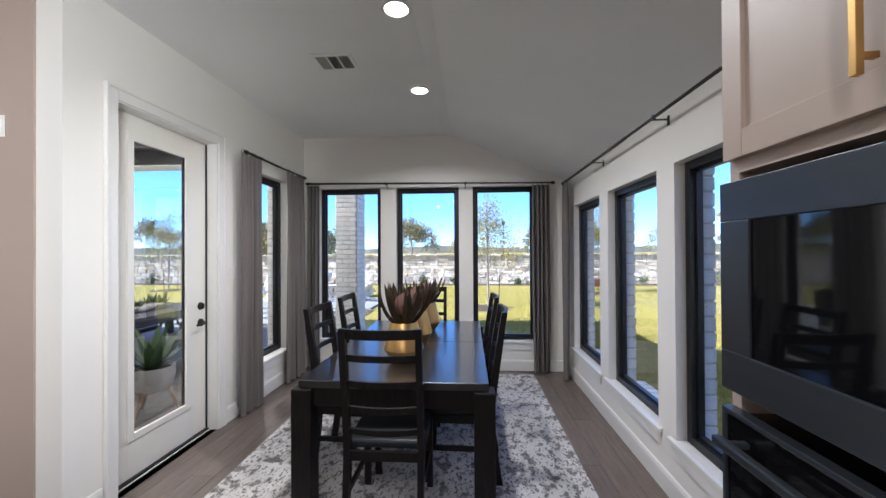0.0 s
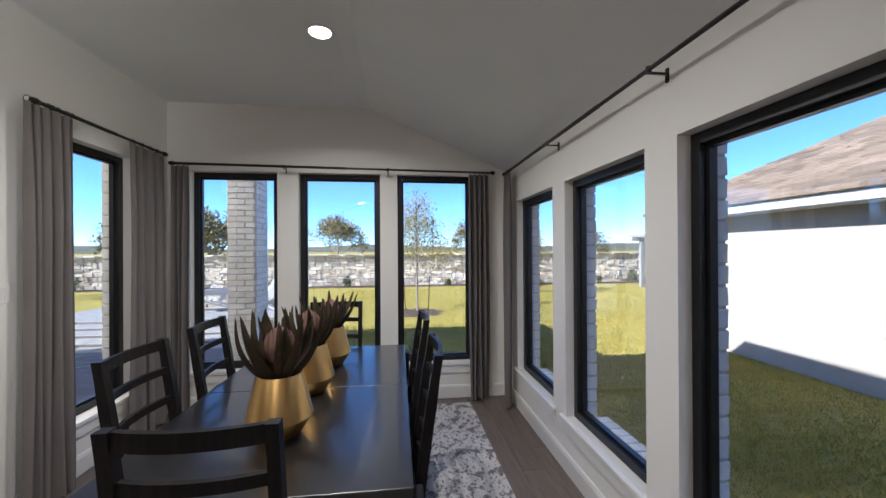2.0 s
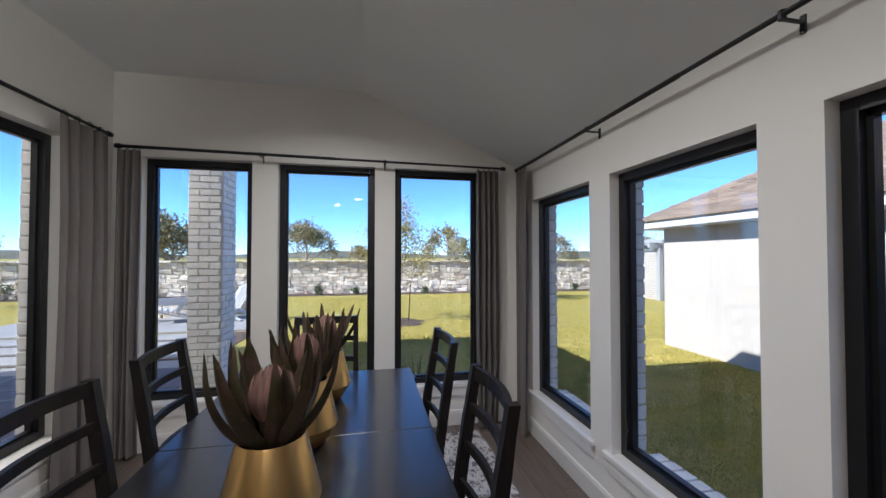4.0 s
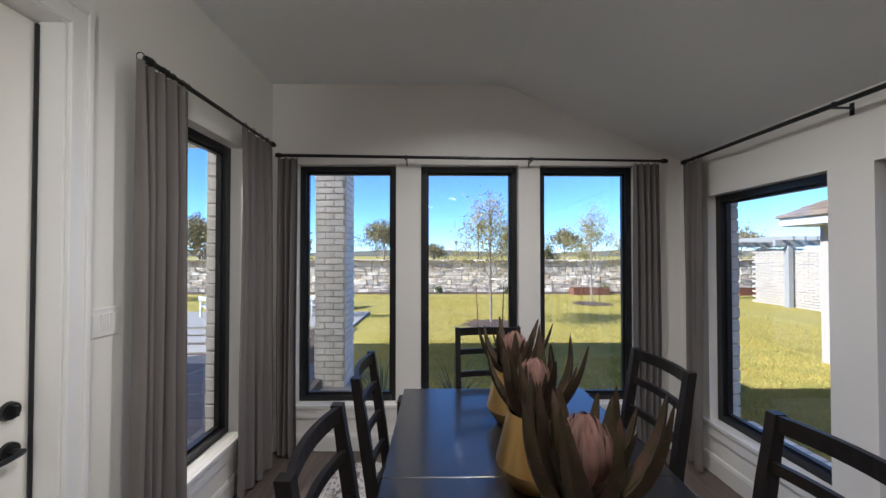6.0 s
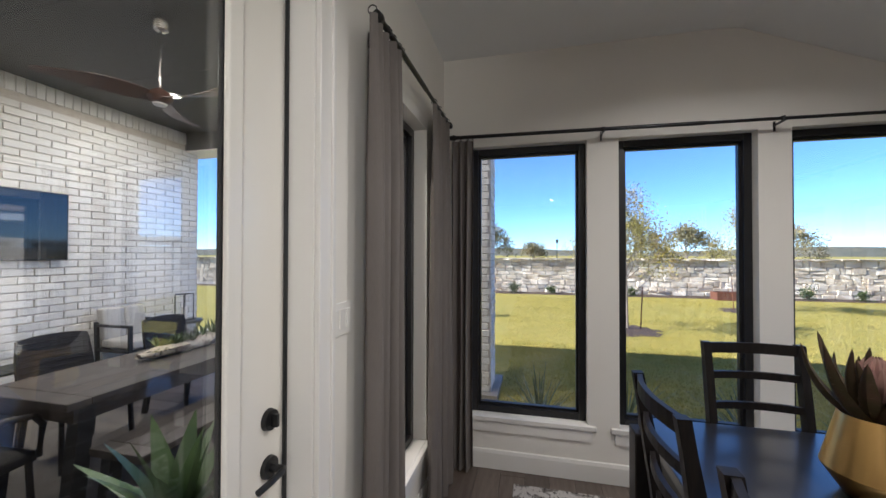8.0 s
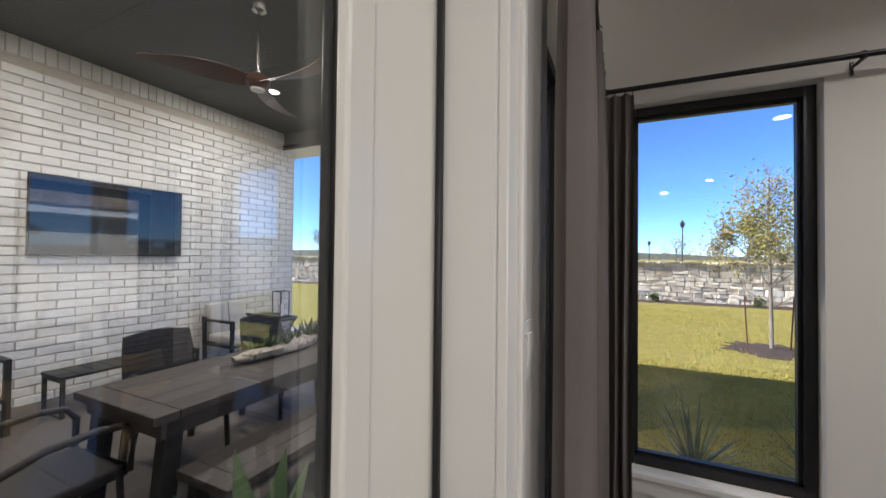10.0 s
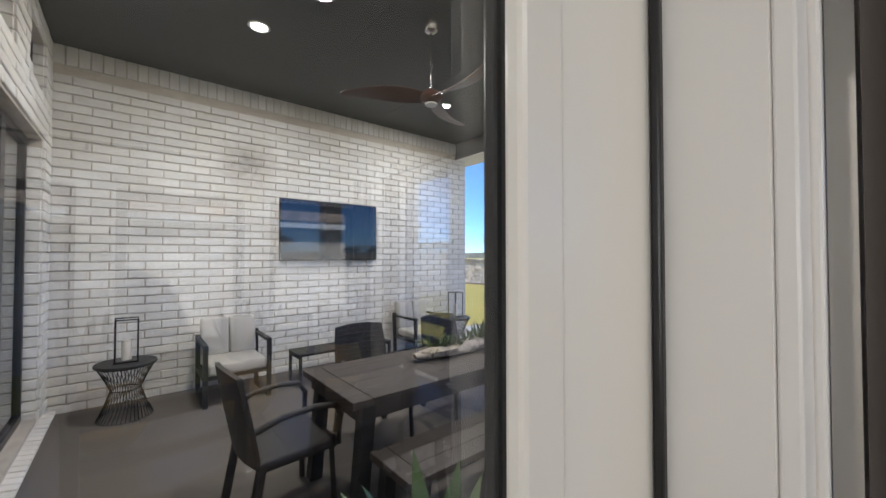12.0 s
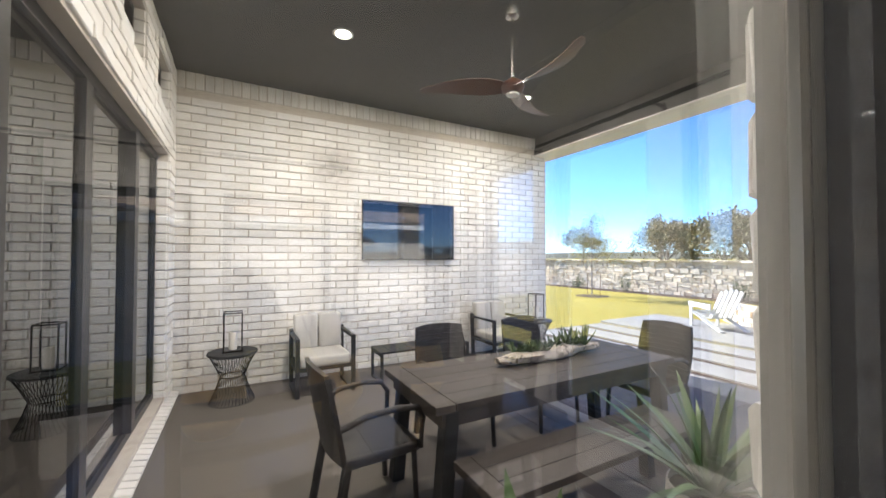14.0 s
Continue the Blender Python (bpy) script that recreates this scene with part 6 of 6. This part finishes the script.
def bricks(parent, origin, along, u0, u1, z0, z1, holes, limit, first, seed, label, course=COURSE, length=BRICK):
    """Running bond on a plane through origin: along is its level direction; holes are (u0, u1, z0, z1); the limit bricks that first() ranks lowest are parts."""
    r = random.Random(seed)
    X = Vector((*along, 0))
    Y = Vector((0, 0, 1)).cross(X)
    rot = Matrix((X, Y, Vector((0, 0, 1)))).transposed().to_4x4()
    items = []
    n = int((z1 - z0) / course)
    for c in range(n):
        z = z0 + (c + 0.5) * course
        spans = [(u0, u1)]
        for h in holes:
            if h[2] - 0.02 < z < h[3] + 0.02:
                nxt = []
                for a, b in spans:
                    if h[1] <= a or h[0] >= b:
                        nxt.append((a, b))
                    else:
                        if h[0] > a:
                            nxt.append((a, h[0]))
                        if h[1] < b:
                            nxt.append((h[1], b))
                spans = nxt
        for a, b in spans:
            u = u0 + (0.5 * length if c % 2 else 0) + length * math.floor((a - u0) / length - 1)
            while u < b:
                p, q = max(u, a), min(u + length, b)
                if q - p > 0.03:
                    full = q - p > length - 0.005
                    me = r.choice(whole)
                    pos = Vector(origin) + X * ((p + q) / 2) + Vector((0, 0, z)) + Y * r.uniform(-0.004, 0.004)
                    m = Matrix.Translation(pos) @ rot @ pose(0, 0, 0, 0, r.uniform(-0.5, 0.5), r.uniform(-0.6, 0.6))
                    if not full:
                        m = m @ Matrix.Diagonal(((q - p - JOINT) / (BRICK - JOINT), 1, (course - JOINT) / (COURSE - JOINT), 1))
                    elif abs(course - COURSE) > 1e-5 or abs(length - BRICK) > 1e-5:
                        m = m @ Matrix.Diagonal(((length - JOINT) / (BRICK - JOINT), 1, (course - JOINT) / (COURSE - JOINT), 1))
                    items.append((full and abs(course - COURSE) < 1e-5, me, m, (p + q) / 2, z))
                u += length
    items.sort(key=lambda i: (not i[0], first(i[3], i[4])))
    for ok, me, m, *_ in items[:limit]:
        ob = new("brick", me)
        ob.parent, ob.matrix_basis = parent, m
    if items[limit:]:
        joined("brickwork", [(me, m) for _, me, m, *_ in items[limit:]], white_brick, parent, label)


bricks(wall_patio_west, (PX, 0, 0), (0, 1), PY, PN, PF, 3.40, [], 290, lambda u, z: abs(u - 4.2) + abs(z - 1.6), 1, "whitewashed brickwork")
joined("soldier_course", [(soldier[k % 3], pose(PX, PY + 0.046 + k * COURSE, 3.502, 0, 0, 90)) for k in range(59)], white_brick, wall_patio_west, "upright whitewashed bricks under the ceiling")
bricks(wall_patio_south, (0, PY, 0), (1, 0), PX, LX - 0.245, PF, PZ, [(SLIDER[0], SLIDER[1], -1, SLIDER_Z[1])] + [(a, b, *TRANSOM_Z) for a, b in TRANSOMS], 290, lambda u, z: u, 2, "whitewashed brickwork")
jambs = []
for x in (SLIDER[0] + 0.006,):
    for c in range(27):
        jambs.append((stack[c % 3], pose(x, PY - 0.05, PF + (c + 0.5) * COURSE, 0, 0, 90)))
for a, b in TRANSOMS:
    for c in range(5):
        jambs.append((stack[c % 3], pose(a + 0.006, PY - 0.05, TRANSOM_Z[0] + (c + 0.5) * COURSE, 0, 0, 90)))
joined("jamb_bricks", jambs, white_brick, wall_patio_south, "brick returns beside the slider")
sill = [(soldier[k % 3], pose(SLIDER[0] - 0.3 + 0.046 + k * COURSE, PY - 0.01, 0.045, 80, 0, 0)) for k in range(45)]
joined("sill_bricks", sill, white_brick, wall_patio_south, "rowlock brick sill of the slider")
XE = LX - 0.236
bricks(wall_patio_east, (XE, 0, 0), (0, 1), PY, BY + 0.222, PF, PZ, [(DOOR_Y[0], DOOR_Y[1], -1, DOOR_Z[1]), (*LEFT_WINDOW, *LEFT_Z)], 200, lambda u, z: abs(u - 3.6), 3, "whitewashed brickwork")
ret = [(stack[c % 3], pose(XE + 0.04, DOOR_Y[1] + 0.004, PF + (c + 0.5) * COURSE)) for c in range(27)]
ret += [(stack[c % 3], pose(XE + 0.04, DOOR_Y[0] - 0.004, PF + (c + 0.5) * COURSE)) for c in range(27)]
for u in (LEFT_WINDOW[0] - 0.004, LEFT_WINDOW[1] + 0.004):
    ret += [(stack[c % 3], pose(XE + 0.04, u, LEFT_Z[0] + (c + 0.5) * COURSE)) for c in range(21)]
joined("jamb_bricks", ret, white_brick, wall_patio_east, "brick returns beside the door")
ret = []
for a, b in RIGHT_WINDOWS:
    for u in (a - 0.011, b + 0.011):
        ret += [(stack[c % 3], pose(RX + 0.187, u, RIGHT_Z[0] + (c + 0.5) * COURSE)) for c in range(18)]
    ret += [(soldier[c % 3], pose(RX + 0.187, a + 0.046 + c * 0.091, RIGHT_Z[0] - 0.004, 90, 0, 90)) for c in range(9)]
joined("jamb_bricks", ret, white_brick, brick_east, "brick returns beside the windows")
ret = []
for a, b in BACK_WINDOWS:
    for u in (a - 0.004, b + 0.004):
        ret += [(stack[c % 3], pose(u, BY + 0.187, BACK_Z[0] + (c + 0.5) * COURSE, 0, 0, 90)) for c in range(21)]
joined("jamb_bricks", ret, white_brick, brick_north, "brick returns beside the windows")
for (ox, oy), al, w in (((-2.26, 6.92), (1, 0), 0.38), ((-1.88, 6.92), (0, 1), 0.48), ((-2.26, 6.92), (0, 1), 0.48), ((-2.26, 7.40), (1, 0), 0.38)):
    bricks(column, (ox, oy, 0), al, 0, w, -0.14, PZ, [], 40, lambda u, z: abs(z - 1.4), 11, "whitewashed brickwork", 0.0845, 0.24)
joined("brick_courses", [(whole[k % 5], pose(NX - 0.004, NY - 0.15 - (k % 44) * BRICK - (0.147 if (k // 44) % 2 else 0), GZ + 0.05 + (k // 44) * COURSE, 0, 0, 90)) for k in range(44 * 24)], stucco_white, nh, "white painted brickwork")

# limestone blocks of the garden wall
rs = random.Random(12)
blocks = [chamfered("stone", 1, 0.26, 1, limestone, 40 + s, 0.05, 0.045) for s in range(9)]
near_stones, far_stones = [], []
for x0, x1, zone in ((-14.0, 14.0, 1), (-50.0, -14.0, 0), (14.0, 50.0, 0)):
    z = GZ
    while z < WTOP - 0.1:
        h = rs.uniform(0.11, 0.27)
        if z + h > WTOP - 0.16:
            h = WTOP - 0.07 - z
        x = x0
        while x < x1:
            w = min(rs.uniform(0.16, 0.62), x1 - x)
            split = h > 0.17 and rs.random() < 0.45
            for k in range(2 if split else 1):
                hh = h / 2 if split else h
                m = Matrix.Translation((x + w / 2, WY + 0.135 + rs.uniform(-0.018, 0.018), z + hh * (k + 0.5))) @ pose(0, 0, 0, 0, rs.uniform(-2.5, 2.5), rs.uniform(-2.5, 2.5)) @ Matrix.Diagonal((w - rs.uniform(0.012, 0.03), 1, hh - rs.uniform(0.010, 0.026), 1))
                (near_stones if zone and len(near_stones) < 300 and -9 < x < 11 else far_stones).append((rs.choice(blocks), m))
            x += w
        z += h
    x = x0
    while x < x1:
        w = min(rs.uniform(0.5, 1.0), x1 - x)
        far_stones.append((rs.choice(blocks), Matrix.Translation((x + w / 2, WY + 0.22, WTOP - 0.035)) @ Matrix.Diagonal((w - 0.015, 2.5, 0.07, 1))))
        x += w
for me, m in near_stones:
    ob = new("stone", me)
    ob.parent, ob.matrix_basis = stone_wall, m
joined("stonework", far_stones, limestone, stone_wall, "rough limestone blocks")

# oak planks of the room, running towards the windows
bm = bmesh.new()
box(bm, (-7.5, -3.7, -0.15), (RX + 0.15, BY + 0.15, -0.012))
floor = structure("floor", bm, grout, "dark grey-brown oak plank floor", "floor")
PW = 0.165
plank_meshes = {}
rs = random.Random(5)
for k in range(-22, 11):
    x0 = k * PW - 0.10
    if x0 > RX or x0 < -3.6:
        continue
    x1 = min(x0 + PW, RX - 0.001)
    y = -3.4 - rs.uniform(0, 1.2)
    while y < BY:
        l = rs.choice((1.1, 1.4, 1.7, 1.9))
        a, b = max(y, -3.4), min(y + l, BY - 0.001)
        if a < FY - 0.01 < b and x0 < LX:
            b, l = FY, FY - y
        left = max(x0, DX + 0.024) if b > FY else x0
        if b - a > 0.05 and x1 - left > 0.02:
            key = (round(x1 - left, 3), round(b - a, 3))
            if key not in plank_meshes:
                bm = bmesh.new()
                box(bm, (0.0008, 0.0008, -0.012), (key[0] - 0.0008, key[1] - 0.0008, 0.0))
                bmesh.ops.bevel(bm, geom=[e for e in bm.edges if all(v.co.z > -0.001 for v in e.verts)], offset=0.0015, segments=1, affect="EDGES")
                plank_meshes[key] = mesh_of("plank", bm, oak_floor)
            ob = new("plank", plank_meshes[key])
            ob.parent, ob.location = floor, (left, a, 0)
        y += l
# wood-look tiles of the patio, laid across
tile_meshes = {}
TW = 0.203
for k in range(27):
    y0 = PY + k * TW
    if y0 > 7.6:
        break
    x = PX - rs.uniform(0, 1.0)
    while x < LX - 0.245:
        a, b = max(x, PX), min(x + 1.2, LX - 0.245)
        if b - a > 0.04:
            key = (round(b - a, 3), round(min(TW, 7.61 - y0), 3))
            if key not in tile_meshes:
                bm = bmesh.new()
                box(bm, (0.0022, 0.0022, -0.009), (key[0] - 0.0022, key[1] - 0.0022, 0.0))
                bmesh.ops.bevel(bm, geom=[e for e in bm.edges if all(v.co.z > -0.001 for v in e.verts)], offset=0.0015, segments=1, affect="EDGES")
                tile_meshes[key] = mesh_of("tile", bm, patio_tile)
            ob = new("tile", tile_meshes[key])
            ob.parent, ob.location = patio_floor, (a, y0, PF)
        x += 1.2
